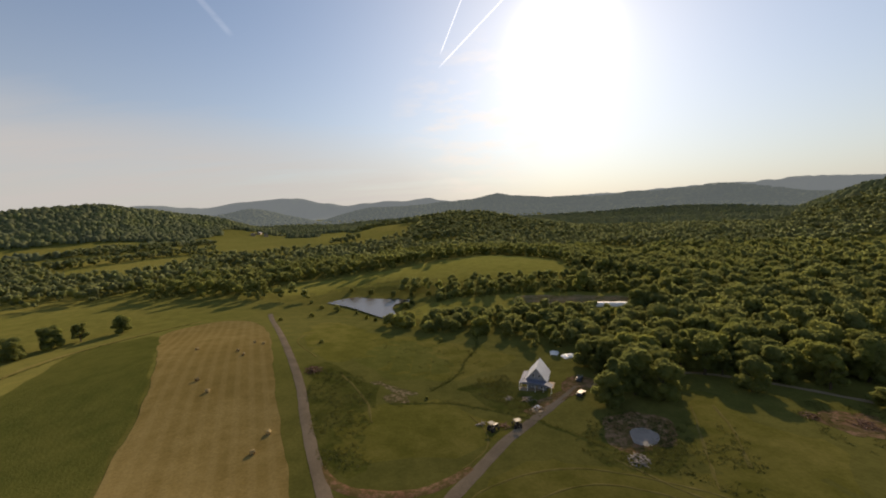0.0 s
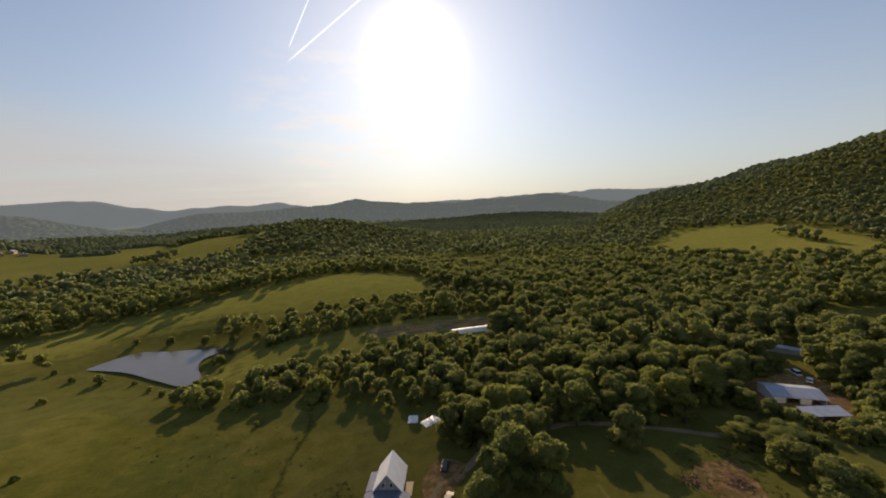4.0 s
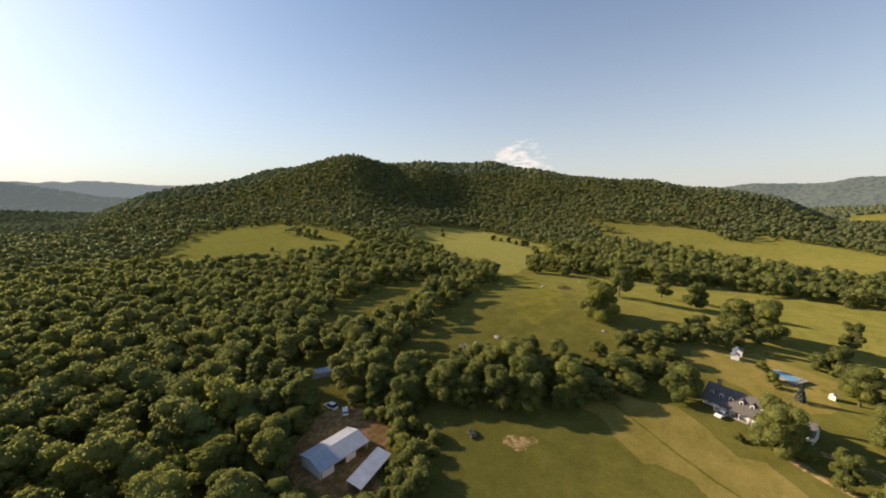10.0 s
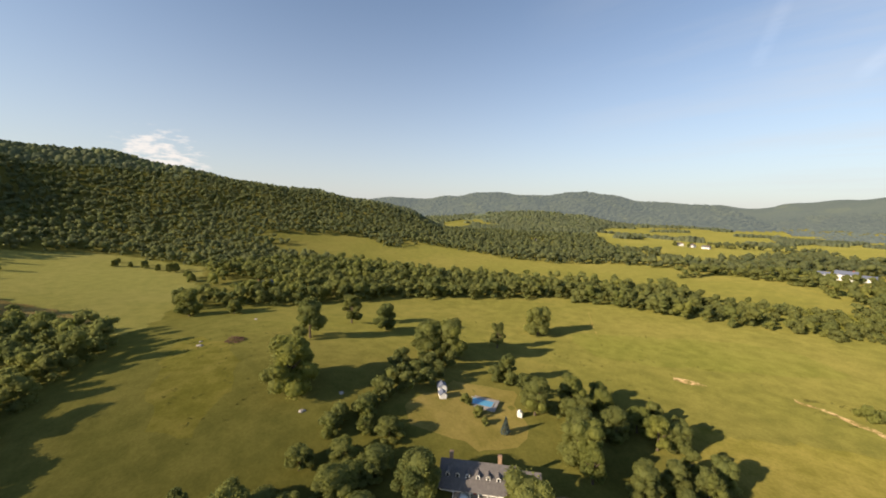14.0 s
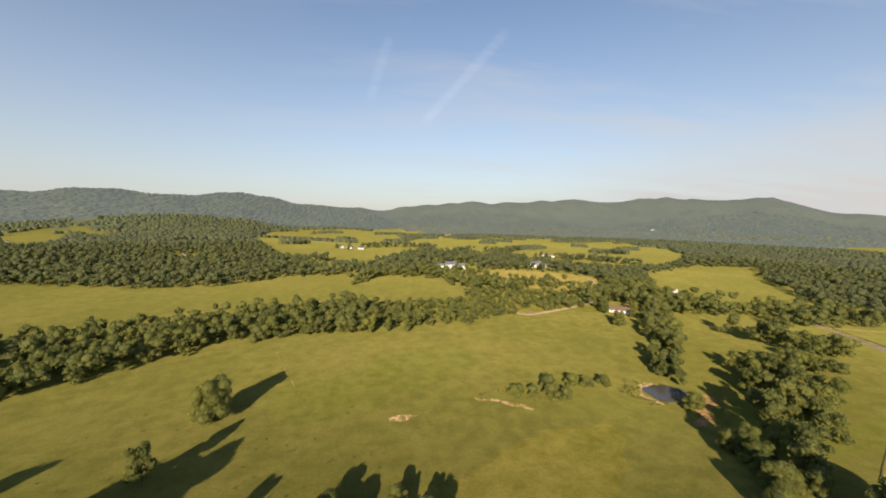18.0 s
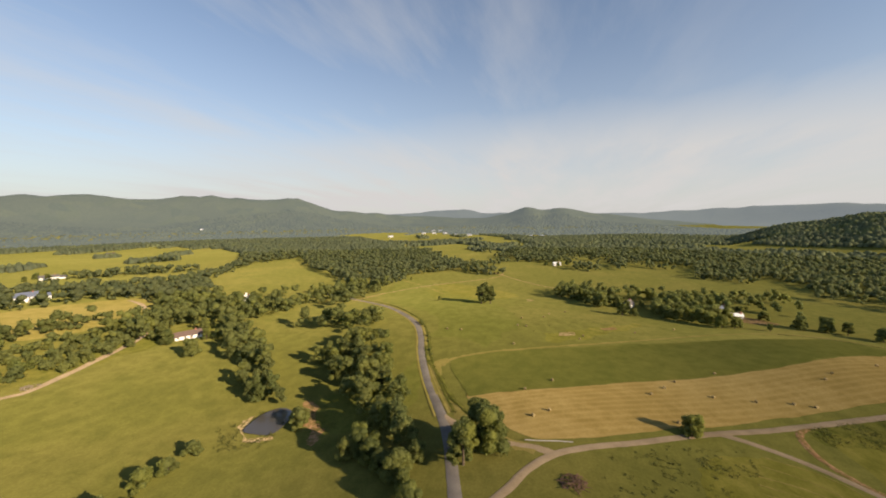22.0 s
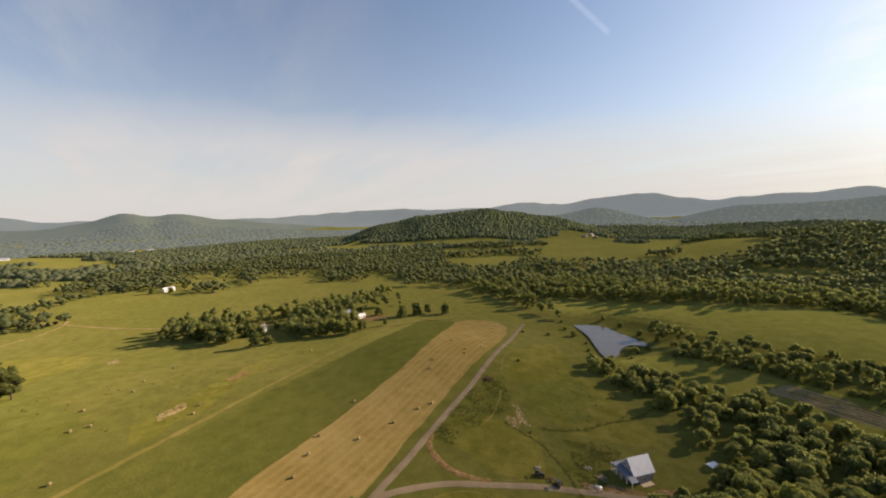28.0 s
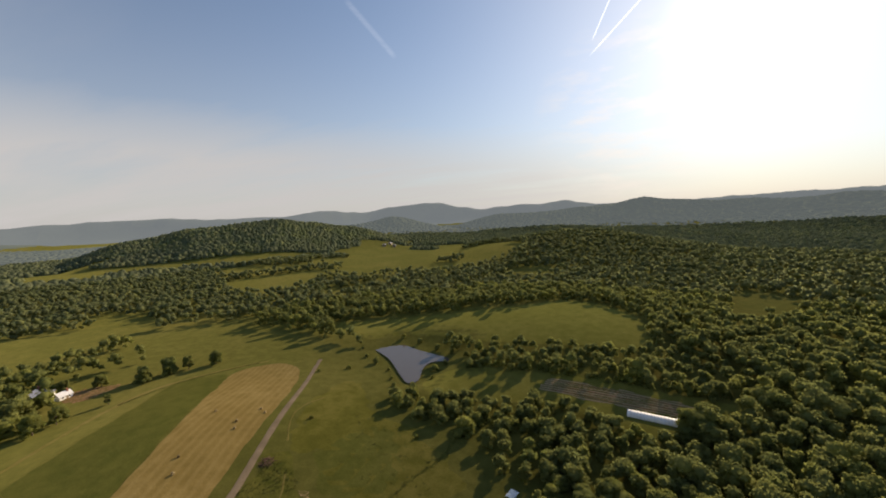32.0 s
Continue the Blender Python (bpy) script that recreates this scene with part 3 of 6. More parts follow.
# low scrubby growth round the garden
HEATH = [(-40, -300), (20, -285), (110, -260), (160, -262), (165, -350), (60, -365), (-40, -350)]
SCRUB = [(176, 20), (215, 24), (240, -20), (242, -72), (205, -74), (176, -10)]
POND = [(-105, 273), (-93, 290), (-63, 280), (-28, 269), (-43, 262), (-46, 250), (-41, 230), (-47, 225), (-61, 238), (-81, 258)]
OPEN = [(-111, 273), (-64, 212), (-37, 188), (-13, 178), (8, 173), (24, 164), (33, 150), (40, 128), (46, 116), (56, 112), (78, 110), (104, 103), (118, 98), (138, 100), (150, 107), (168, 115), (186, 106), (205, 100), (223, 90), (249, 77), (276, 62), (313, 44), (341, 30), (372, 24), (425, -8), (420, -26), (388, -46), (363, -103), (352, -143), (324, -170), (312, -190), (280, -216), (265, -246), (220, -250), (181, -244), (144, -254), (105, -258), (82, -268), (30, -288), (-20, -300), (-60, -304), (-90, -290), (-110, -275), (-160, -270), (-210, -236), (-277, -240), (-330, -245), (-340, -150), (-330, -60), (-300, 10), (-300, 188), (-340, 230), (-331, 271), (-240, 285), (-162, 272)]
WOODS = [
    [(108, 92), (132, 98), (146, 84), (140, 72), (126, 62), (110, 46), (98, 42), (96, 54), (103, 70), (116, 84)],
    [(180, 79), (183, 66), (178, 50), (174, 38), (175, 28), (179, 16), (184, 0), (192, -12), (204, -24), (211, -22), (210, -8), (211, 15), (213, 35), (211, 58), (213, 78), (202, 100), (190, 100), (184, 90)],
    [(210, -26), (219, -22), (234, -40), (238, -58), (228, -68), (215, -64), (213, -46)],
    [(-83, -292), (-58, -264), (-36, -232), (-14, -198), (2, -174), (10, -164), (-2, -154), (-18, -166), (-40, -196), (-62, -226), (-85, -256), (-102, -282)],
    [(-39, -170), (-15, -135), (5, -114), (19, -100), (43, -76), (56, -66), (46, -63), (25, -73), (0, -88), (-45, -112), (-77, -137), (-92, -156), (-70, -166)],
    [(-104, -234), (-98, -205), (-98, -165), (-106, -152), (-124, -160), (-120, -190), (-121, -219)],
    [(-294, -27), (-340, -22), (-345, 20), (-310, 42), (-262, 30), (-240, 14)],
    [(-225, 62), (-200, 92), (-205, 104), (-240, 124), (-310, 150), (-320, 112), (-305, 72), (-265, 62)],
    [(176, 118), (190, 112), (194, 100), (188, 92), (196, 88), (206, 100), (212, 108), (202, 114), (190, 121)],
    [(148, -31), (128, -33), (108, -34), (108, -42), (132, -42), (146, -40)],
]


def band(points, half):
    """A narrow polygon along a line: a hedgerow or tree belt."""
    line = smooth_line(points, 12.0)
    side = np.gradient(line, axis=0)
    side = np.stack([-side[:, 1], side[:, 0]], -1) / (np.hypot(side[:, 0], side[:, 1])[:, None] + 1e-9) * half
    return [tuple(p) for p in np.concatenate([line + side, (line - side)[::-1]])]


BELTS = [
    ([(-115, -476), (-204, -509), (-347, -575), (-470, -644), (-561, -616)], 8), ([(-94, -346), (-145, -366), (-175, -341), (-221, -303), (-248, -275)], 8),
    ([(-696, -153), (-714, -70), (-622, 10)], 9), ([(-482, -193), (-533, -164), (-640, -122)], 6), ([(-281, 142), (-277, 168), (-265, 194)], 6),
    ([(-750, -41), (-665, 86), (-586, 173)], 9), ([(196, -414), (145, -486), (89, -598), (22, -751), (-73, -931)], 9),
    ([(126, -443), (89, -467), (58, -437), (34, -402), (-6, -387), (-50, -388), (-69, -375)], 8), ([(44, -590), (24, -586), (-20, -562), (-73, -566)], 10),
    ([(-128, -427), (-216, -516), (-284, -563)], 10), ([(-310, 65), (-314, 114), (-319, 161), (-331, 213)], 8), ([(411, -3), (432, -28), (395, -48), (445, -93), (411, -121), (362, -121)], 9),
    ([(-163, -238), (-182, -231), (-203, -240)], 6), ([(-370, 260), (-302, 305), (-236, 338), (-168, 372)], 8), ([(527, 241), (545, 262), (560, 290)], 7),
]


def patchwork(x, y):
    """Where the open farmland to the south and west lies between its tree lines."""
    v = np.sin(x / 150 + 1.3 * np.sin(y / 190)) + np.sin(y / 130 + 1.7 * np.sin(x / 240)) + 0.7 * np.sin((x - y) / 70)
    az = np.degrees(np.arctan2(x - 90, y - 15)) % 360
    open_side = np.interp(az, [0, 40, 120, 150, 185, 260, 300, 330, 360], [-1.7, -3, -3, -1.5, -1.05, -0.9, -0.35, -0.8, -1.7])
    return (v < open_side) & (np.abs(np.hypot(x - 90, y - 15) - 900) < 480) & (height(x, y) < 34)


# yards cleared round the scattered houses: place and radius
YARDS = [(-59, -292, 20), (28, -290, 14), (62, -507, 40), (-82, -541, 34), (-215, -785, 45), (-595, -1298, 70), (-171, -351, 18), (-270, 45, 13), (-258, 122, 14), (-250, 131, 12), (-601, -23, 25), (455, -80, 22), (472, -1334, 80), (240, -840, 60), (514, -692, 40), (928, -854, 60), (-585, 1100, 90), (-1809, -87, 90), (-2036, -756, 110), (-1691, -522, 90), (-1475, -794, 80), (-531, -1195, 60), (-2454, -905, 100), (44, 143, 10), (187, 105, 5), (204, 123, 8), (210, 120, 9), (216, 116, 8)]


BELT_AREAS = [band(points, half) for points, half in BELTS]


def wooded(x, y):
    wood = ~inside(OPEN, x, y) & ~patchwork(x, y)
    for cx, cy, r in YARDS:
        wood &= np.hypot(x - cx, y - cy) > r
    near = 1.0 + 0.13 * np.clip((np.hypot(x - 90, y - 15) - 270) / 250, 0, 1)
    for field in FIELDS:
        wood &= ~(inside(field, x, y) | inside(field, 90 + (x - 90) * near, 15 + (y - 15) * near))
    # clumps of trees strewn over the farther fields
    clump = np.sin(x / 47 + 2 * np.sin(y / 61)) + np.sin(y / 39 + 1.5 * np.sin(x / 55))
    wood |= (clump > 1.5) & (np.abs(np.hypot(x - 90, y - 15) - 1250) < 700) & (np.hypot(x - 640, y - 40) > 330)
    for w in WOODS + BELT_AREAS:
        wood |= inside(w, x, y)
    return wood


BANK = [(-30, 272), (-20, 250), (60, 258), (148, 244), (165, 270), (120, 315), (50, 325)]
CREEK = [(-78, 226), (-62, 190), (8, 160), (45, 130), (75, 135), (118, 190), (105, 205), (60, 215), (-20, 215)]


def scatter(inner, outer, gap, seed):
    """Tree places between two radii round the valley's middle, on an uneven grid."""
    rng = np.random.default_rng(seed)
    k = np.arange(-outer, outer, gap)
    x, y = np.meshgrid(k, k)
    x, y = (x + rng.uniform(-0.42, 0.42, x.shape) * gap).ravel() + 90, (y + rng.uniform(-0.42, 0.42, y.shape) * gap).ravel() + 15
    r = np.hypot(x - 90, y - 15)
    keep = (r >= inner) & (r < outer)
    x, y = x[keep], y[keep]
    keep = wooded(x, y)
    if outer < 500:
        keep &= sum(wooded(x + dx, y + dy).astype(int) for dx, dy in ((4, 0), (-4, 0), (0, 4), (0, -4))) >= 3
    return x[keep], y[keep], rng


def sprays(centre, normal, size, rng, rough=0.45):
    """Small four-cornered leaf sprays at the places given, turned roughly along the normals."""
    facing = normal + rng.normal(0, rough, normal.shape)
    facing /= np.linalg.norm(facing, axis=-1, keepdims=True) + 1e-9
    t = np.cross(facing, rng.normal(0, 1, normal.shape))
    t /= np.linalg.norm(t, axis=-1, keepdims=True) + 1e-9
    b = np.cross(facing, t)
    s = size * rng.uniform(0.6, 1.35, (*normal.shape[:-1], 1))
    bow = facing * s * 0.25
    return np.stack([centre - t * s - b * s * 0.6 - bow, centre + t * s * 0.7 - b * s * 0.7 + bow, centre + t * s + b * s * 0.6 - bow, centre - t * s * 0.6 + b * s * 0.8 + bow], -2).reshape(-1, 3)


def ball(level):
    """Vertices and faces of a unit icosphere."""
    bm = bmesh.new()
    bmesh.ops.create_icosphere(bm, subdivisions=level, radius=1.0)
    V, F = np.array([v.co[:] for v in bm.verts]), np.array([[v.index for v in f.verts] for f in bm.faces])
    bm.free()
    return V, F


BALLS = {1: ball(1), 2: ball(2)}


def foliage(count, lobes, leaves, wide, tall, size, rng, level, low=0.15, clump=1.0):
    """Crowns from the foot up: several lumpy lobes each, fringed with leaf sprays. Vertices and triangles."""
    a = rng.uniform(0, 2 * math.pi, (count, 1)) + np.arange(lobes) * 2.4 + rng.uniform(-0.5, 0.5, (count, lobes))
    rise = rng.uniform(low, 0.80, (count, lobes))
    reach = wide[:, None] * rng.uniform(0.30, 0.78, (count, lobes)) * np.sqrt(np.clip(1.2 - rise, 0, 1))
    heart = np.stack([reach * np.cos(a), reach * np.sin(a), tall[:, None] * rise], -1)
    big = wide[:, None] * rng.uniform(0.24, 0.44, (count, lobes)) * clump
    heart[:, 0] = np.stack([0 * wide, 0 * wide, tall * 0.66], -1)
    big[:, 0] = wide * 0.56
    U, F = BALLS[level]
    lump = rng.uniform(0.84, 1.0, (count, lobes, len(U), 1))
    body = heart[:, :, None] + U * big[..., None, None] * lump * (0.94, 0.94, 0.80)
    faces = (F + (np.arange(count * lobes) * len(U))[:, None, None]).reshape(-1, 3)
    which = rng.integers(0, lobes, (count, leaves))
    row = np.arange(count)[:, None]
    n = rng.normal(0, 1, (count, leaves, 3))
    n[..., 2] += 0.4
    n /= np.linalg.norm(n, axis=-1, keepdims=True)
    spot = heart[row, which] + n * (big[row, which] * rng.uniform(0.80, 1.14, (count, leaves)))[..., None] * (1.0, 1.0, 0.86)
    return body, faces, spot, n


def crown_mesh(name, foot, body, faces, spot, n, size, rng, mat):
    """Joins lobes and leaf sprays, moved to their feet, into one mesh."""
    V = (body + foot[:, None, None]).reshape(-1, 3)
    S = sprays(spot + foot[:, None], n, size, rng, 0.75)
    q = np.arange(len(S)).reshape(-1, 4) + len(V)
    F = np.concatenate([faces, q[:, [0, 1, 2]], q[:, [0, 2, 3]]])
    return np_mesh(name, np.concatenate([V, S]), F, mat, True)


def in_view(x, y, eyes=((-6, -8, 66), (119, 52, 77), (150, -11, 92), (72, 10, 105))):
    """Which places are not behind a hill as seen from the air over the valley's middle."""
    top = height(x, y) + 12
    clear = np.zeros(len(x), bool)
    for ex, ey, ez in eyes:
        free = np.ones(len(x), bool)
        for k in np.linspace(0.25, 0.97, 22):
            free &= height(ex + (x - ex) * k, ey + (y - ey) * k) < ez + (top - ez) * k + 4
        clear |= free
    return clear


def thinned(x, y, rng, keep=0.3):
    """Drops most of the trees on slopes that face away, and makes the rest wider."""
    seen = in_view(x, y)
    stay = seen | (rng.uniform(0, 1, len(x)) < keep)
    return x[stay], y[stay], np.where(seen[stay], 1.0, 1.6)


def canopy(name, x, y, tall, wide, rng, leaves, size, mat, label, lobes=6, level=1):
    """Many crowns joined into one wood."""
    foot = np.stack([x, y, height(x, y)], -1)
    parts = foliage(len(x), lobes, leaves, wide, tall, size, rng, level, 0.16)
    return tagged(new(name, crown_mesh(name, foot, *parts, size, rng, mat)), label, "woods", kind="stuff")


def domes(name, x, y, tall, wide, rng, mat, label):
    """Far crowns as small uneven domes, joined into one wood."""
    count = len(x)
    ring = np.arange(5) / 6 * 2 * math.pi
    base = height(x, y)
    turn = rng.uniform(0, 6, (count, 1))
    w = wide[:, None] * rng.uniform(0.75, 1.25, (count, 5))
    low = np.stack([x[:, None] + w * np.cos(ring + turn), y[:, None] + w * np.sin(ring + turn), np.repeat((base + tall * 0.05)[:, None], 5, 1)], -1)
    w2 = w * 0.72
    mid = np.stack([x[:, None] + w2 * np.cos(ring + turn), y[:, None] + w2 * np.sin(ring + turn), base[:, None] + tall[:, None] * rng.uniform(0.6, 0.85, (count, 5))], -1)
    top = np.stack([x, y, base + tall], -1)[:, None]
    V = np.concatenate([low, mid, top], 1)
    f = []
    for i in range(5):
        j = (i + 1) % 5
        f += [(i, j, 5 + j), (i, 5 + j, 5 + i), (5 + i, 5 + j, 10)]
    faces = (np.array(f)[None] + (np.arange(count) * 11)[:, None, None]).reshape(-1, 3)
    return tagged(new(name, np_mesh(name, V.reshape(-1, 3), faces, mat, True)), label, "woods", kind="stuff")


x, y, rng = scatter(0, 240, 8.3, 1)
near_order = np.argsort(np.hypot(x - 90, y - 30))
own, rest = near_order[:145], near_order[145:]
NEAR_TREES = np.stack([x[own], y[own]], -1)
low = np.where(inside(CREEK, x[rest], y[rest]), 0.55, np.where(inside(BANK, x[rest], y[rest]) | inside(SCRUB, x[rest], y[rest]), 0.55, 1.0))
big = np.where(rng.uniform(0, 1, (len(rest), 1)) < 0.22, (1.16, 1.32), (0.98, 0.96))
canopy("woodland", x[rest], y[rest], rng.uniform(11.5, 17.0, len(rest)) * low * big[:, 0], rng.uniform(4.2, 6.3, len(rest)) * np.where(y[rest] < -40, 0.82, 1.0) * big[:, 1] * (0.6 + 0.4 * low), rng, 760, 0.36, M["woods"], "dense green broadleaf woodland round the pastures", 11, 1)
x, y, rng = scatter(240, 350, 8.8, 5)
low = np.where(inside(BANK, x, y) | inside(HEATH, x, y), 0.5, 1.0)
canopy("middle_woodland", x, y, rng.uniform(11, 19, len(x)) * low, rng.uniform(4.5, 7.0, len(x)) * (0.4 + 0.6 * low), rng, 260, 0.50, M["woods"], "dense broadleaf woodland behind the fields", 7)
x, y, rng = scatter(350, 480, 9.4, 6)
low = np.where(inside(HEATH, x, y), 0.5, 1.0)
canopy("field_woodland", x, y, rng.uniform(11, 20, len(x)) * low, rng.uniform(4.8, 7.4, len(x)) * (0.4 + 0.6 * low), rng, 90, 0.70, M["woods"], "broadleaf woods and tree lines between the fields", 5)
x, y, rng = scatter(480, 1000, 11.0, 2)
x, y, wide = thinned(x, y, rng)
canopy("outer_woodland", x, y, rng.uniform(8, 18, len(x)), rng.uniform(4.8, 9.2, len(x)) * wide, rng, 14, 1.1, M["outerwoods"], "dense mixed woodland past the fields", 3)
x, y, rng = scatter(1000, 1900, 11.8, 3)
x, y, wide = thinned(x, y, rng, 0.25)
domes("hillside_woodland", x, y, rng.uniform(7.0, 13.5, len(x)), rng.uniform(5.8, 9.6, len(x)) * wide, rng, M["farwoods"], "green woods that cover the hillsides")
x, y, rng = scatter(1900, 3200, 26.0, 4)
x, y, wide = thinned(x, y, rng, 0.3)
tagged(domes("backdrop_far_hills", x, y, rng.uniform(3, 7, len(x)), rng.uniform(11, 18, len(x)) * wide, rng, M["hazywoods"], "woods on the far hills with haze painted in as a glow"), kind="structure")

# ---- building helpers ----
def part(name, bm, mat, parent=None, label=""):
    me = bpy.data.meshes.new(name)
    bmesh.ops.recalc_face_normals(bm, faces=bm.faces[:])
    bm.to_mesh(me)
    bm.free()
    me.materials.append(mat)
    ob = new(name, me)
    ob.parent = parent
    return tagged(ob, label) if label else ob


def thing(name, x, y, turn=0.0, label="", category="", group="", lift=0.0):
    """An empty at a thing's foot on the land."""
    ob = new(name)
    ob.empty_display_size = 0.5
    ob.matrix_basis = pose(x, y, float(height(x, y)) + lift, 0, 0, turn)
    return tagged(ob, label, category, group)


def box(sx, sy, sz, x=0.0, y=0.0, z=0.0, bevel=0.0, bm=None):
    """A block whose foot is centred at x, y, z."""
    own = bmesh.new()
    bmesh.ops.create_cube(own, size=1.0)
    for v in own.verts:
        v.co = Vector((v.co.x * sx + x, v.co.y * sy + y, (v.co.z + 0.5) * sz + z))
    if bevel:
        bmesh.ops.bevel(own, geom=own.edges[:], offset=bevel, segments=2, affect="EDGES")
    return own


def merge(*bms):
    out = bmesh.new()
    for b in bms:
        me = bpy.data.meshes.new("tmp")
        b.to_mesh(me)
        b.free()
        out.from_mesh(me)
        bpy.data.meshes.remove(me)
    return out


def prism(points, depth, along="y", at=0.0):
    """A flat outline in x, z pushed out along y (or an outline in y, z along x)."""
    bm = bmesh.new()
    spot = (lambda a, b, d: (a, d, b)) if along == "y" else (lambda a, b, d: (d, a, b))
    one = [bm.verts.new(spot(a, b, at - depth / 2)) for a, b in points]
    two = [bm.verts.new(spot(a, b, at + depth / 2)) for a, b in points]
    bm.faces.new(one)
    bm.faces.new(two[::-1])
    for i in range(len(one)):
        j = (i + 1) % len(one)
        bm.faces.new((one[j], one[i], two[i], two[j]))
    return bm


def tube(points, radii, sides=7):
    """A tapered limb through the points."""
    bm = bmesh.new()
    rings = []
    for i, (p, r) in enumerate(zip(points, radii)):
        way = (Vector(points[min(i + 1, len(points) - 1)]) - Vector(points[max(i - 1, 0)])).normalized()
        u = way.orthogonal().normalized()
        w = way.cross(u)
        rings.append([bm.verts.new(Vector(p) + (u * math.cos(k * 2 * math.pi / sides) + w * math.sin(k * 2 * math.pi / sides)) * r) for k in range(sides)])
    for a, b in zip(rings, rings[1:]):
        for k in range(sides):
            bm.faces.new((a[k], a[(k + 1) % sides], b[(k + 1) % sides], b[k]))
    bm.faces.new(rings[0][::-1])
    bm.faces.new(rings[-1])
    return bm


def wheel(radius, width, x, y, z, sides=14):
    """A wheel with rounded shoulders, its axle along y."""
    return tube([(x, y - width / 2, z), (x, y - width * 0.42, z), (x, y + width * 0.42, z), (x, y + width / 2, z)], [radius * 0.8, radius, radius, radius * 0.8], sides)


def gable(wide, long, wall, rise, over=0.4, thick=0.18):
    """Two roof slabs over a body, ridge along y: returns the outlines of the left and right slab in x, z."""
    w = wide / 2
    slope = rise / w
    drop = over * slope
    left = [(0, wall + rise), (-w - over, wall - drop), (-w - over, wall - drop + thick), (0, wall + rise + thick * 1.3)]
    right = [(-x, z) for x, z in left]
    return left, right


M["white"] = simple("white_painted_boards", (0.78, 0.77, 0.73), 0.6, 0.0, 0.8, 0.08)
# farmhouse boards: the shaded gable's grey-blue is put into the colour
M["shade_boards"] = simple("grey_blue_boards", (0.24, 0.25, 0.28), 0.6, 0.0, 0.8, 0.1)
M["metal"] = simple("white_metal_roofing", (0.66, 0.67, 0.68), 0.6, 0.0, 0.5, 0.10, 0.3)
M["mud"] = simple("muddy_water", (0.085, 0.075, 0.065), 0.22, 0.0, 0.6, 0.25, 0.4)
M["tin"] = simple("weathered_tin_roofing", (0.42, 0.45, 0.50), 0.45, 0.4, 0.4, 0.22, 0.5)
M["shingle"] = simple("grey_brown_shingles", (0.125, 0.115, 0.11), 0.9, 0.0, 1.2, 0.25)
M["redroof"] = simple("brown_shingles", (0.17, 0.115, 0.09), 0.9, 0.0, 1.0, 0.25)
M["slate"] = simple("blue_grey_roofing", (0.13, 0.15, 0.20), 0.7, 0.0, 1.0, 0.2)
M["brick"] = simple("red_brick", (0.30, 0.13, 0.09), 0.9, 0.0, 3.0, 0.25)
M["tan_brick"] = simple("tan_brick", (0.34, 0.22, 0.14), 0.9, 0.0, 2.0, 0.2)
M["glass"] = simple("dark_window_glass", (0.03, 0.035, 0.045), 0.08, 0.0, 1.0, 0.1, 0.6)
# near-black colour that paints the shade inside buildings
M["dark"] = simple("dark_interior", (0.02, 0.018, 0.016), 0.95, 0.0, 1.0, 0.2)
M["wood"] = simple("weathered_timber", (0.30, 0.24, 0.17), 0.9, 0.0, 2.0, 0.3)
M["barnroof"] = simple("dull_metal_roofing", (0.36, 0.39, 0.44), 0.45, 0.3, 0.4, 0.16, 0.5)
M["bale"] = simple("rolled_hay", (0.24, 0.185, 0.09), 0.95, 0.0, 3.0, 0.3, 0.1, 0.4)
M["rubber"] = simple("black_rubber", (0.02, 0.02, 0.02), 0.85, 0.0, 3.0, 0.2)
M["machine"] = simple("dark_machine_paint", (0.05, 0.05, 0.045), 0.5, 0.1, 2.0, 0.25)
M["red"] = simple("faded_red_paint", (0.30, 0.05, 0.03), 0.5, 0.0, 2.0, 0.2)
M["plastic"] = simple("white_plastic_film", (0.80, 0.80, 0.78), 0.4, 0.0, 0.7, 0.08)
M["gloss"] = simple("glossy_white_film", (0.82, 0.82, 0.80), 0.22, 0.0, 1.2, 0.08, 0.6)
M["stone"] = simple("pale_stone", (0.30, 0.28, 0.25), 0.9, 0.0, 1.5, 0.25)
M["brush"] = simple("dead_brushwood", (0.13, 0.075, 0.05), 0.95, 0.0, 2.0, 0.35)
M["greytwig"] = simple("grey_lumber_scrap", (0.24, 0.22, 0.20), 0.95, 0.0, 2.0, 0.35)
M["poolwater"] = simple("blue_pool_water", (0.10, 0.33, 0.50), 0.06, 0.0, 1.0, 0.06, 0.5)
M["conifer"] = leaf_material("bluish_conifer_needles", (0.05, 0.07, 0.06), (0.09, 0.12, 0.11), 0.1)
mat, n = material("pond_water")
ripple = n.noise(place(n), 1.3, 3.0)
finish(n, (0.085, 0.076, 0.064), 0.16, ripple, 0.04, 0.0, 0.42)
M["water"] = mat

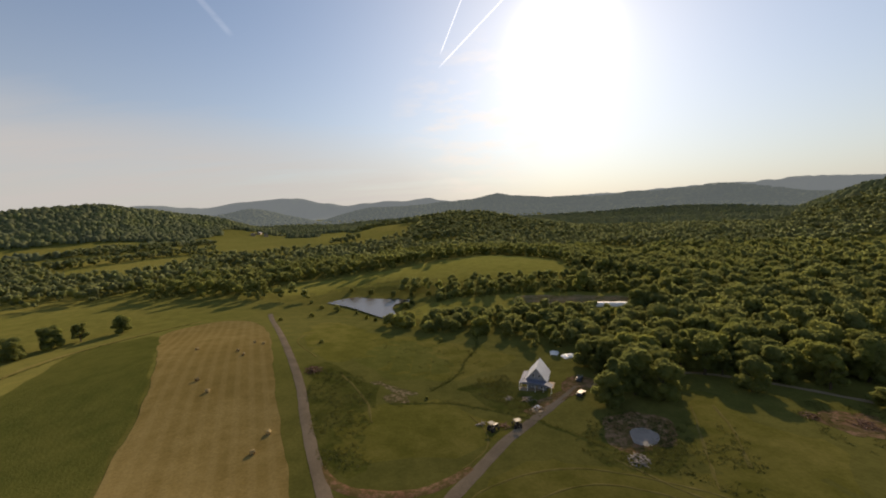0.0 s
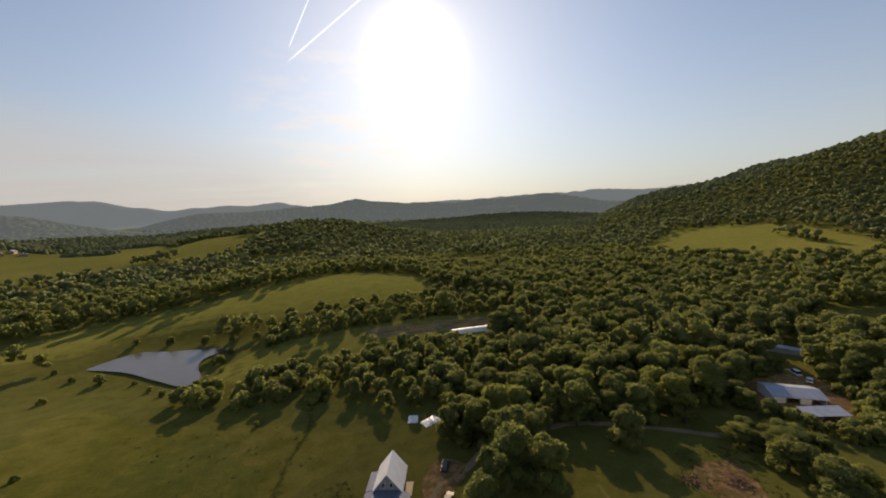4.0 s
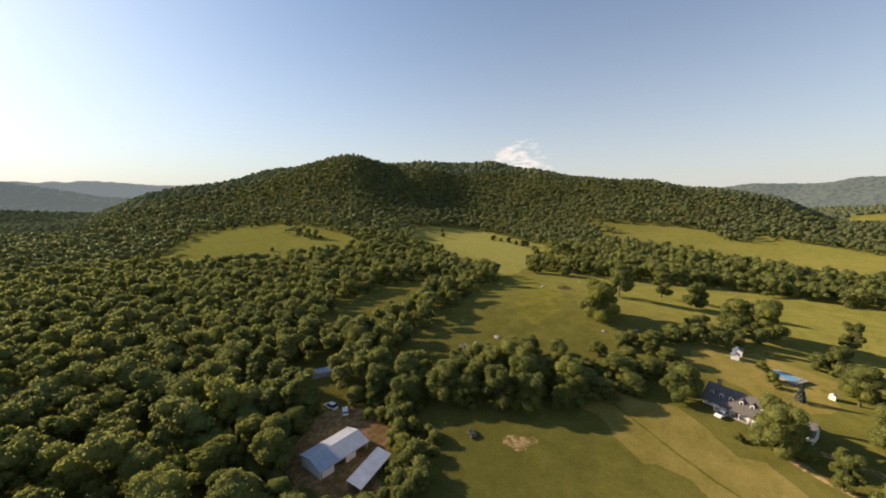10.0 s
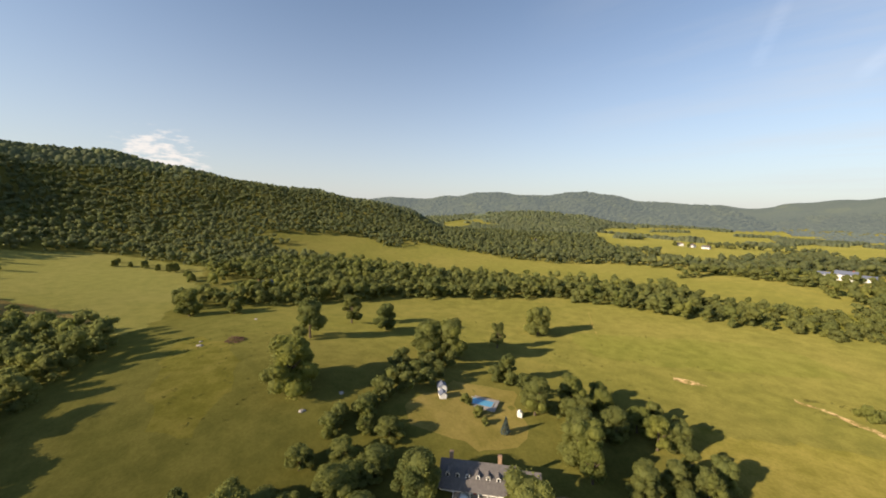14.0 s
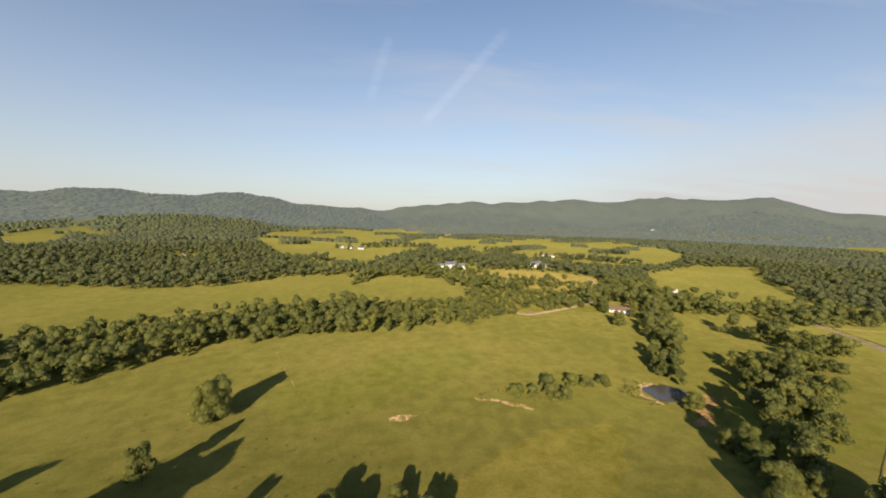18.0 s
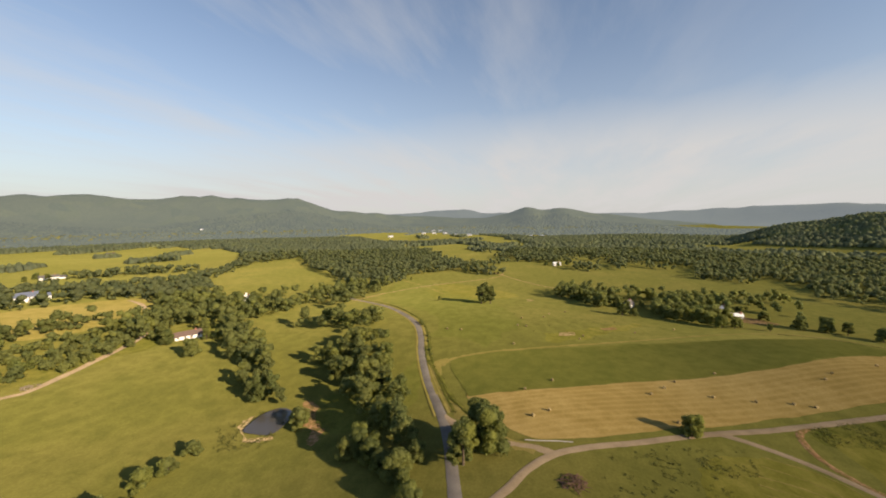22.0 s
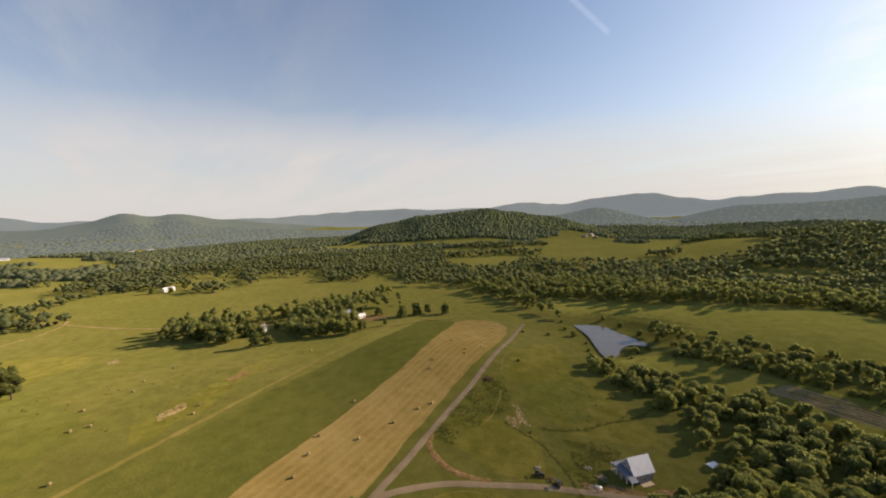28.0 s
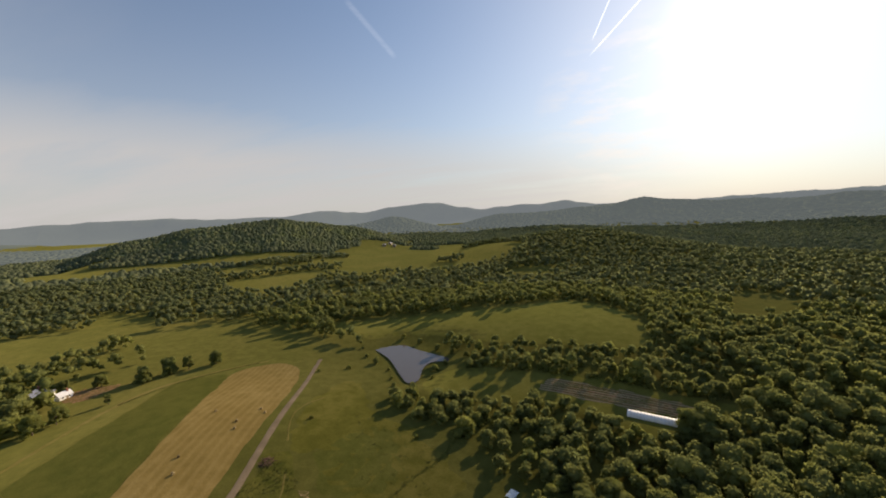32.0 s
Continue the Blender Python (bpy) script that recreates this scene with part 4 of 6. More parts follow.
# ---- trees ----
def make_tree(seed, tall, wide, leaves=8500, lobes=38, size=0.24, label="broadleaf tree with a full green crown", bare=0.04, kind="tree"):
    rng = np.random.default_rng(seed)
    root = tagged(new(kind), label, kind)
    root.empty_display_size = 0.5
    top = tall * 0.62
    lean = rng.normal(0, 0.25, 2)
    limbs = [tube([(0, 0, -0.3), (0, 0, tall * 0.1), (lean[0] * 0.5, lean[1] * 0.5, tall * 0.32), (lean[0], lean[1], top)], [tall * 0.030, tall * 0.023, tall * 0.016, tall * 0.006])]
    for k in range(5):
        a, h = k * 1.26 + rng.uniform(-0.3, 0.3), tall * rng.uniform(0.22, 0.42)
        out = wide * rng.uniform(0.5, 0.75)
        limbs.append(tube([(0, 0, h), (math.cos(a) * out * 0.5, math.sin(a) * out * 0.5, h + tall * 0.12), (math.cos(a) * out, math.sin(a) * out, h + tall * 0.26)], [tall * 0.012, tall * 0.008, tall * 0.003], 5))
    part("trunk", merge(*limbs), M["bark"], root, "rough grey-brown trunk with limbs")
    parts = foliage(1, lobes, leaves, np.array([wide]), np.array([tall * (1 - bare)]), size, rng, 2, 0.12, 0.74)
    crown = new("crown", crown_mesh("crown", np.array([[0.0, 0.0, tall * bare]]), *parts, size, rng, M["leaf"]))
    crown.parent = root
    return root


MODELS = [make_tree(11, 16, 6.8), make_tree(12, 18, 6.4), make_tree(13, 14, 7.0), make_tree(14, 17, 8.0, 9500, 46), make_tree(15, 15, 4.6, 5200, 28), make_tree(16, 19, 7.4, 9000, 42)]
SHRUB = make_tree(21, 4.0, 2.6, 1700, 16, 0.16, "low bushy shrub in the grass", 0.05, "shrub")
used = set()


def plant(model, x, y, scale=1.0, label="", group="", squash=1.0):
    """One tree of its own on the land."""
    m = pose(x, y, float(height(x, y)) - 0.1, 0, 0, (x * 37.7 + y * 91.3) % 360) @ Matrix.Diagonal((scale, scale, scale * squash, 1))
    if model.name not in used:
        used.add(model.name)
        model.matrix_basis = m
        ob = model
    else:
        ob = copy_thing(model, m)
        ob.scale = (scale, scale, scale * squash)
    return tagged(ob, label, "", group)


rng = np.random.default_rng(77)
for i, (x, y) in enumerate(NEAR_TREES):
    low = 0.62 if inside(CREEK, x, y) or inside(WOODS[0], x, y) or inside(SCRUB, x, y) else 1.0
    grown = rng.uniform(0.66, 1.02) if y > -30 else rng.uniform(0.55, 0.85)
    plant(MODELS[i % 6], x, y, grown * (0.62 + 0.38 * low), "", "trees of the near woods", rng.uniform(0.84, 1.02) * low)
# trees that stand alone or in small groups: place and size
for x, y, s in ((240, -4, 1.45), (246, -9, 1.2), (287, -36, 1.15), (307, -73, 1.1), (282, -79, 1.1), (226, -108, 1.05), (225, -151, 1.15), (396, -11, 1.25), (380, -32, 0.75), (236, -66, 1.25), (228, -72, 1.3), (242, -76, 1.1)):
    plant(MODELS[int(x) % 6], x, y, s, "dark green oak standing in the open pasture", "pasture trees")
for x, y, s in ((-206, -94, 1.5), (-200, -87, 1.35), (-197, -95, 1.1), (90, 101, 0.8), (46, 99, 1.05), (42, 96, 0.8), (54, 103, 1.1), (60, 98, 0.9), (48, 130, 0.75), (52, 134, 0.85), (55, 124, 0.85), (60, 113, 1.0), (24, -50, 1.15), (19, -54, 1.0), (31, -57, 0.95), (-9, 19, 0.55)):
    plant(MODELS[int(x + 300) % 6], x, y, s, "full green tree with a wide shadow on the grass", "field trees")
for x, y, s in ((-222, 163, 0.75), (-219, 178, 0.8), (-213, 188, 0.7), (-201, 201, 0.85), (-205, 135, 0.5), (-212, 116, 0.7), (-246, 150, 0.7), (-300, -22, 0.9), (-285, -2, 1.0), (-258, 18, 0.9), (-225, 32, 0.8), (-232, 66, 0.9), (-214, 84, 0.8), (-204, 102, 0.9), (-206, 112, 0.7), (-228, 42, 0.6), (-275, 12, 0.9)):
    plant(MODELS[int(x + y + 500) % 6], x, y, s, "small rounded tree at the field's edge", "hedgerow trees")
for x, y, s in ((27, -97, 0.7), (32, -90, 0.62), (36, -84, 0.55), (40, -78, 0.6), (44, -72, 0.5), (50, -68, 0.62), (24, -92, 0.5), (30, -101, 0.55)):
    plant(MODELS[int(x * y) % 6], x, y, s, "leafy young tree of the roadside belt", "roadside trees")
for x, y, s in ((182, -8, 0.95), (159, -18, 0.95), (148, -23, 0.75), (138, -22, 0.7), (154, -44, 0.8), (159, -49, 0.85), (179, -60, 0.8), (173, -75, 0.75), (168, -88, 0.6), (152, -78, 0.7), (145, -73, 0.7), (136, -66, 0.65), (138, -57, 0.6), (156, -67, 0.8), (199, -74, 0.7), (166, -68, 0.75), (164, -81, 0.7), (130, -22, 0.7), (150, -90, 0.5), (142, -84, 0.6), (187, -67, 0.6), (131, -58, 0.55), (141, -77, 0.6), (129, -67, 0.55), (148, -88, 0.5), (163, -58, 0.7), (170, -66, 0.65), (143, -48, 0.6), (134, -50, 0.5)):
    plant(MODELS[int(x) % 6], x, y, s, "leafy garden tree beside the grey-roofed house", "garden trees")
for x, y, s in ((93, -151, 1.5), (89, -154, 1.2), (83, -152, 1.4), (73, -157, 2.2), (75, -150, 1.9), (68, -148, 1.6), (57, -163, 1.8), (49, -162, 1.6), (38, -164, 1.6), (10, -136, 2.1), (6, -141, 1.6), (198, -46, 0.9), (-14, 104, 0.3), (26, 205, 1.0), (105, 200, 1.0), (101, 203, 0.8), (-66, 156, 0.5), (-98, 230, 0.8), (-112, 214, 0.6), (-10, 165, 0.5)):
    plant(SHRUB, x, y, s, "", "shrubs")
for x, y, s in ((184, 113, 0.6), (191, 99, 0.6), (186, 76, 0.55), (148, 106, 0.62), (143, 100, 0.55), (141, 92, 0.5), (157, 114, 0.7), (176, 114, 0.75), (190, 92, 0.7), (186, 84, 0.6), (181, 80, 0.5), (152, 73, 0.42), (146, 77, 0.40), (170, 70, 0.30)):
    plant(MODELS[int(x + y) % 6], x, y, s, "leafy tree close beside the barn", "barn trees", 0.8)
for x, y, s in ((159, 77, 1.3), (155, 73, 1.5), (164, 78, 1.1), (149, 75, 1.2), (169, 82, 1.2), (173, 81, 1.4), (177, 83, 1.6), (168, 70, 1.1), (172, 72, 0.9), (163, 70, 0.8), (144, 84, 1.4), (142, 88, 1.5), (180, 88, 1.2), (148, 81, 0.9), (162, 75, 1.5), (166, 79, 1.3), (152, 78, 1.3), (157, 80, 0.9), (174, 77, 1.2), (184, 83, 1.5), (181, 92, 1.0)):
    plant(SHRUB, x, y, s, "overgrown green bush beside the barn", "barn bushes")
for x, y, s in ((-116, -126, 0.8), (-112, -124, 0.6), (-93, -113, 0.5), (-85, -110, 0.45), (-72, -104, 0.5), (-66, -101, 0.4)):
    plant(SHRUB, x, y, s, "dark low bush in the roadside ditch", "ditch bushes")
for x, y, s in ((619, 79, 0.55), (632, 1, 0.5), (622, -10, 0.45), (611, -20, 0.55), (592, -28, 0.5), (575, -34, 0.6), (535, -41, 0.65), (516, -40, 0.6)):
    plant(MODELS[int(x + y) % 6], x, y, s, "small round tree at the far meadow's edge", "meadow trees")
for x, y, s in ((113, 208, 1.0), (119, 212, 1.1), (116, 202, 0.9), (108, 199, 0.6), (124, 206, 1.0)):
    plant(MODELS[int(x + y) % 6], x, y, s, "leafy tree at the end of the polytunnel", "polytunnel trees", 0.8)
for x, y, s in ((214, -4, 1.7), (217, -9, 1.5), (213, -15, 1.9), (216, -19, 1.4), (219, -26, 1.8), (223, -34, 1.6), (222, -45, 1.7), (191, -44, 0.9), (187, -42, 0.6), (202, -70, 1.6), (196, -72, 1.4)):
    plant(SHRUB, x, y, s, "bushy shrub between garden and pasture", "garden shrubs")
for k in range(26):
    a = k / 25
    plant(SHRUB, -6 + 150 * a + rng.uniform(-2, 2), 257 - 12 * a + rng.uniform(-2.5, 2.5), rng.uniform(0.9, 1.5), "bright green young shrub of the field hedge", "hedge shrubs")
for k in range(16):
    x, y = [(-70, 240), (-60, 227), (-52, 216), (-40, 220), (-33, 236), (-112, 268), (-100, 256), (-36, 248), (-33, 260), (-88, 298), (-70, 294), (-50, 286), (-35, 280), (-20, 273), (-12, 262), (-86, 248)][k]
    plant(SHRUB, x, y, (0.55 if k < 7 else 0.95) + (k % 4) * 0.13, "dense shrub on the pond bank", "pond shrubs")

# ---- water and bare ground ----
def water(name, poly, level, mat, label):
    line = smooth_line(list(poly) + [poly[0]], 2.0)[:-1]
    bm = bmesh.new()
    bm.faces.new([bm.verts.new((x, y, level)) for x, y in line])
    if sum(f.normal.z for f in bm.faces) < 0:
        bmesh.ops.reverse_faces(bm, faces=bm.faces[:])
    ob = part(name, bm, mat)
    if ob.data.polygons[0].normal.z < 0:
        ob.data.flip_normals()
    return tagged(ob, label, "water", kind="structure")


def over(poly, lift):
    return max(float(height(x, y)) for x, y in smooth_line(list(poly) + [poly[0]], 3.0)) + lift


SPOND = [(20, -153), (19, -159), (7, -161), (-1, -157), (0, -149), (8, -145), (18, -145)]
PUDDLE = [(38.5, 75), (41, 73.5), (44, 74.5), (46.5, 78), (44, 81), (41, 80.5), (39.5, 79)]
water("pond", POND, -4.6, M["water"], "still grey farm pond that mirrors the sky")
water("small_pond", SPOND, over(SPOND, 0.1), M["water"], "small dark pond beside the creek trees")
water("puddle", PUDDLE, over(PUDDLE, 0.1), M["mud"], "muddy pool below the driveway")


def bare(name, poly, mat, label, lift=0.07):
    return tagged(patch(name, poly, mat, lift, 1.5, 0.9), label, "bare ground", kind="structure")


bare("bare_yard", [(94, 86), (100, 87), (107, 82), (101, 74), (92, 73), (89, 77), (90, 82)], M["soil"], "red bare soil of the yard by the woods")
bare("barnyard", [(146, 88), (152, 102), (164, 111), (181, 110), (188, 102), (184, 90), (175, 84), (162, 84), (150, 82)], M["soil"], "trodden brown dirt round the barn")
bare("sand_bank", [(18, -163), (22, -157), (25, -149), (23, -142), (19, -143), (21, -150), (20, -156), (15, -161), (8, -164), (10, -167)], M["sand"], "pale sandy bank of the small pond")
bare("red_track", [(-11, -148), (-4, -148), (14, -130), (22, -122), (19, -120), (8, -128), (-6, -140)], M["soil"], "red clay scar beside the creek")
bare("bare_patch", [(151, -141), (146, -142), (141, -139), (145, -135), (151, -137)], M["sand"], "pale bare patch in the pasture")
bare("bare_streak", [(113, -152), (104, -150), (97, -146), (89, -141), (90, -139), (99, -144), (106, -148), (112, -149)], M["sand"], "pale bare streak in the pasture")
bare("worn_ground", [(-35, 115), (-32, 117), (-27, 113), (-18, 108), (-19, 106), (-26, 109), (-30, 112)], M["sand"], "pale washed-out ground in the meadow", 0.06)
bare("worn_bank", [(-27, 106), (-22, 106), (-18, 103), (-23, 101), (-29, 102)], M["sand"], "pale scraped bank in the meadow", 0.06)
bare("field_scrape", [(167, 51), (171, 49), (168, 41), (165, 40), (164, 47)], M["sand"], "pale scraped soil at the woods' edge", 0.06)
bare("house_yard", [(29, 104), (39, 106), (46, 115), (40, 121), (33, 111), (25, 101), (17, 96), (20, 93)], M["soil"], "trodden reddish ground round the white house", 0.09)
bare("tilled_bed", [(41, 238), (47, 246), (66, 243), (100, 238), (126, 229), (122, 220), (86, 223), (64, 226), (43, 231)], M["beds"], "tilled brown beds in long rows", 0.10)
tagged(strip("field_track", [(-53, -90), (-67, -82), (-98, -30), (-151, 51), (-195, 133), (-194, 173), (-165, 218)], 3.0, M["drygrass"], 0.10, 0.4), "dry mown margin along the crop", "field margin", kind="structure")
tagged(strip("field_margin", [(-19, -83), (-50, -93), (-59, -92), (-59, -88)], 8.0, M["drygrass"], 0.09, 0.6), "dry mown headland of the crop", "field margin", kind="structure")
tagged(strip("headland", [(-50, -95), (-16, -77), (10, -56), (21, -35)], 5.0, M["drygrass"], 0.08, 0.8), "dry grass headland along the road", "field margin", kind="structure")
tagged(strip("garden_drive", [(160, -28), (160, -22), (157, -20), (145, -25), (135, -27), (125, -26), (100, -26)], 2.6, M["sand"], 0.10, 0.3), "pale gravel drive to the grey-roofed house", "driveway", kind="structure")
tagged(strip("garden_drive_branch", [(160, -27), (156, -34), (151, -37), (144, -39), (128, -37)], 2.6, M["sand"], 0.12, 0.3), "pale gravel branch drive under the trees", "driveway", kind="structure")
tagged(strip("woods_track", [(41, 111), (57, 119), (74, 119), (86, 117), (101, 107), (122, 90), (141, 89)], 2.6, M["gravel"], 0.10, 0.3), "shaded gravel track through the woods", "track", kind="structure")
tagged(strip("pasture_path", [(222, -227), (208, -197), (194, -168)], 0.45, M["drygrass"], 0.05, 0.3), "narrow worn path in the pasture", "path", kind="structure")
tagged(strip("ditch", [(-25, 100), (-13, 101), (-5, 101), (6, 97), (15, 92), (22, 86), (31, 75), (37, 69)], 1.3, M["crop"], 0.06, 0.4), "overgrown ditch in the meadow", "ditch", kind="structure")
tagged(strip("tree_lane", [(-203, -239), (-265, -225), (-335, -189), (-420, -120), (-470, -110)], 3.0, M["sand"], 0.15, 0.3), "pale farm track over the western field", "track", kind="structure")

for name, poly, mat, label in (
    ("mown_meadow", [(-34, 72), (-9, 72), (9, 85), (-1, 97), (-17, 102), (-37, 92)], "meadow", "lighter mown meadow inside the driveway"),
    ("mown_meadow", [(-48, 139), (-19, 120), (5, 125), (21, 144), (-8, 166), (-49, 178)], "meadow", "lighter mown meadow by the creek"),
    ("mown_meadow", [(-6, 43), (14, 32), (48, 30), (69, 48), (59, 65), (32, 58), (14, 71), (1, 61)], "meadow", "lighter mown meadow below the driveway"),
    ("lush_meadow", [(-45, 136), (-42, 154), (-28, 171), (-9, 155), (-1, 134), (-9, 119), (-21, 118), (-34, 122)], "lush", "darker green swell of the meadow"),
    ("weedy_ground", [(-41, 75), (-56, 111), (-59, 128), (-39, 119), (-32, 105), (-27, 92), (-31, 82), (-24, 69), (-34, 66)], "weeds", "rank dark weeds along the gravel lane"),
    ("mown_meadow", [(-83, 177), (-81, 211), (-49, 183), (-45, 151), (-48, 133), (-62, 138)], "meadow", "lighter mown meadow below the pond"),
    ("mown_meadow", [(74, 110), (65, 93), (50, 68), (59, 59), (71, 56), (80, 66), (78, 78), (74, 87), (75, 96)], "meadow", "lighter mown strip beside the muddy pool"),
    ("dry_pasture", [(-123, -34), (-148, -12), (-170, 9), (-197, 38), (-179, 34), (-147, 7), (-125, -8), (-107, -32)], "meadow", "dry worn strip of the western pasture"),
    ("dark_pasture", [(-142, -92), (-143, -70), (-110, -64), (-85, -71), (-102, -87)], "lush", "darker unmown pasture with a clear edge"),
    ("dry_pasture", [(-313, -199), (-354, -163), (-298, -73), (-242, -88), (-213, -148)], "meadow", "lighter mown pasture beside the lone tree"),
    ("dry_pasture", [(239, 25), (262, 30), (300, 20), (330, 6), (310, -5), (269, 2)], "meadow", "lighter grazed part of the eastern pasture"),
    ("dry_pasture", [(120, -62), (86, -84), (58, -121), (93, -121), (129, -100), (151, -94)], "meadow", "lighter grazed part of the southern pasture"),
    ("dark_pasture", [(212, -170), (163, -203), (117, -224), (93, -201), (139, -163), (186, -142)], "lush", "greener part of the southern pasture"),
    ("hill_meadow", [(-186, 311), (-150, 326), (-99, 347), (-48, 364), (5, 386), (50, 427), (90, 408), (114, 350), (108, 304), (79, 297), (22, 292), (-18, 295), (-40, 304), (-89, 303), (-115, 288), (-148, 292)], "hillgrass", "meadow on the swell behind the pond, coloured lighter as if backlit"),
    ("creek_meadow", [(-37, 222), (-31, 243), (-7, 252), (16, 250), (44, 252), (78, 251), (114, 243), (149, 240), (118, 206), (100, 200), (80, 204), (60, 214), (40, 214), (20, 212), (-5, 206), (-19, 206)], "hillgrass", "meadow round the vegetable beds, coloured lighter as if backlit"),
    ("hill_meadow", [(398, 358), (582, 439), (652, 407), (623, 311), (592, 263), (519, 180), (478, 195), (440, 232), (419, 316)], "hillgrass", "pale grassy slope among the woods below the mountain"),
    ("lush_pasture", [(640, 139), (689, 105), (724, 62), (710, -2), (623, -50), (575, -65), (431, -10), (375, 22), (410, 50), (502, 86), (547, 111)], "pale", "even pale green mown pasture below the mountain"),
    ("mown_meadow", [(95, -475), (-12, -495), (-90, -486), (-142, -451), (-75, -381), (-13, -381), (34, -436), (79, -448)], "drygrass", "yellow-green hay meadow before the white country houses"),
    ("weedy_ground", [(100, -308), (70, -323), (25, -332), (17, -307), (45, -296), (73, -290), (95, -289)], "weeds", "brown-green scrub beside the rubble heap"),
    ("weedy_ground", [(2, 102), (17, 94), (24, 101), (20, 114), (8, 119), (-4, 112)], "weeds", "rank green weeds beside the white house"),
    ("weedy_ground", [(25, 73), (34, 62), (45, 65), (51, 79), (43, 91), (33, 87)], "weeds", "rank weeds round the muddy pool"),
    ("lawn", [(189, 13), (180, -1), (160, -10), (124, -19), (99, -23), (97, -13), (132, 1), (162, 16), (183, 24)], "drygrass", "dry mown lawn strip before the grey-roofed house"),
    ("lawn", [(208, -26), (211, -43), (208, -57), (193, -67), (182, -57), (174, -41), (180, -34), (194, -26)], "drygrass", "dry mown garden lawn round the pool"),
    ("lush_pasture", [(-69, -107), (-39, -112), (-17, -139), (1, -139), (13, -123), (5, -95), (-28, -93)], "lush", "lush grass along the creek"),
    ("lush_pasture", [(-95, -113), (-134, -121), (-226, -217), (-390, -245), (-300, -158), (-155, -56), (-99, -80)], "lush", "greener pasture slope beside the road"),
    ("weedy_ground", [(-111, -295), (-48, -321), (46, -337), (101, -341), (67, -303), (-15, -295)], "weeds", "brown-green scrubby ground by the hedge"),
):
    tagged(patch(name, poly, M[mat], 0.03, 4.0, 1.5), label, "grassland", kind="structure")
tagged(patch("dry_pasture", [(508, 96), (512, 78), (474, 54), (441, 38), (416, 33), (425, 56), (462, 80)], M["hay"], 0.3, 4.0, 1.5), "dry tan strip along the woods' edge", "grassland", kind="structure")
tagged(strip("ditch", [(-78, -109), (-60, -101), (-39, -87), (-19, -76), (-3, -64), (6, -54)], 2.0, M["weeds"], 0.2, 0.5), "dark overgrown ditch beside the road", "ditch", kind="structure")

for points, wide, mat, label in (
    ([(-61, 135), (-75, 152), (-80, 167), (-78, 180)], 0.9, "drygrass", "pale curved mowing track in the meadow"),
    ([(-29, 88), (-32, 98), (-39, 110), (-46, 119)], 0.9, "drygrass", "pale mowing track beside the lane weeds"),
    ([(8, 178), (7, 156), (1, 140), (-3, 125), (-13, 110)], 1.1, "weeds", "faint overgrown drain in the meadow"),
    ([(184, 14), (171, 10), (151, 3), (138, -4), (123, -11), (101, -20)], 0.7, "weeds", "mowing edge between lawn and pasture"),
    ([(65, 93), (58, 80), (51, 67), (46, 57)], 0.6, "drygrass", "pale wheel track in the mown strip"),
    ([(71, 92), (65, 77), (57, 63)], 0.6, "drygrass", "pale wheel track in the mown strip"),
    ([(-4, 68), (2, 76), (3, 85), (-1, 94)], 0.5, "drygrass", "pale wheel track beside the tractors"),
    ([(31, 70), (38, 59), (46, 51), (59, 45)], 0.6, "drygrass", "pale wheel track below the muddy pool"),
):
    tagged(strip("grass_track", points, wide, M[mat], 0.09, 0.25), label, "track", kind="structure")
tagged(strip("bungalow_lane", [(41, -294), (32, -286), (0, -298), (-44, -320), (-66, -347), (-78, -368), (-95, -390), (-115, -426), (-124, -458)], 4.0, M["gravel"], 0.2, 0.3, 5.0), "pale lane past the white bungalow", "lane", kind="structure")
tagged(strip("pasture_track", [(-357, -245), (-318, -194), (-261, -150)], 2.4, M["drygrass"], 0.12, 0.4, 5.0), "pale field track in the western pasture", "track", kind="structure")
tagged(strip("pasture_track", [(-518, -179), (-473, -127), (-397, -67), (-346, -17)], 3.0, M["sand"], 0.15, 0.3, 5.0), "pale farm track across the western fields", "track", kind="structure")
def beside(points, offset):
    """The same line, moved sideways."""
    line = smooth_line(points, 6.0)
    side = np.gradient(line, axis=0)
    side = np.stack([-side[:, 1], side[:, 0]], -1) / (np.hypot(side[:, 0], side[:, 1])[:, None] + 1e-9)
    return [tuple(p) for p in (line + side * offset)[::2]]


VERGE = ROAD[4:13]
for offset, wide, mat, label in ((2.9, 1.6, "drygrass", "dry tan verge of the country road"), (-3.0, 2.0, "drygrass", "dry tan verge of the country road"), (-5.4, 1.8, "weeds", "dark weedy ditch along the country road")):
    tagged(strip("road_verge", beside(VERGE, offset), wide, M[mat], 0.11, 0.2, 4.0), label, "verge", kind="structure")
tagged(patch("mown_oval", [(-7, 40), (-2, 60), (21, 69), (44, 58), (52, 46), (48, 30), (34, 15), (14, 13), (0, 25)], M["meadow"], 0.04, 3.0, 0.8), "mown oval of lighter meadow below the driveway", "grassland", kind="structure")
for points in ([(-7, 40), (-2, 59), (20, 67), (43, 57), (51, 47)], [(-1, 36), (4, 53), (23, 61), (41, 53), (49, 44)], [(6, 32), (8, 49), (25, 56), (41, 49), (47, 42)], [(11, 30), (13, 45), (28, 50), (40, 45), (45, 39)], [(15, 29), (18, 42), (30, 45), (39, 41), (44, 36)]):
    tagged(strip("mown_row", points, 0.7, M["drygrass"], 0.075, 0.25), "curved paler mowing row in the meadow", "track", kind="structure")
bare("pool_mud", [(34, 71), (33, 81), (37, 88), (45, 91), (52, 86), (51, 77), (45, 72)], M["soil"], "dark reddish mud round the small pool", 0.08)
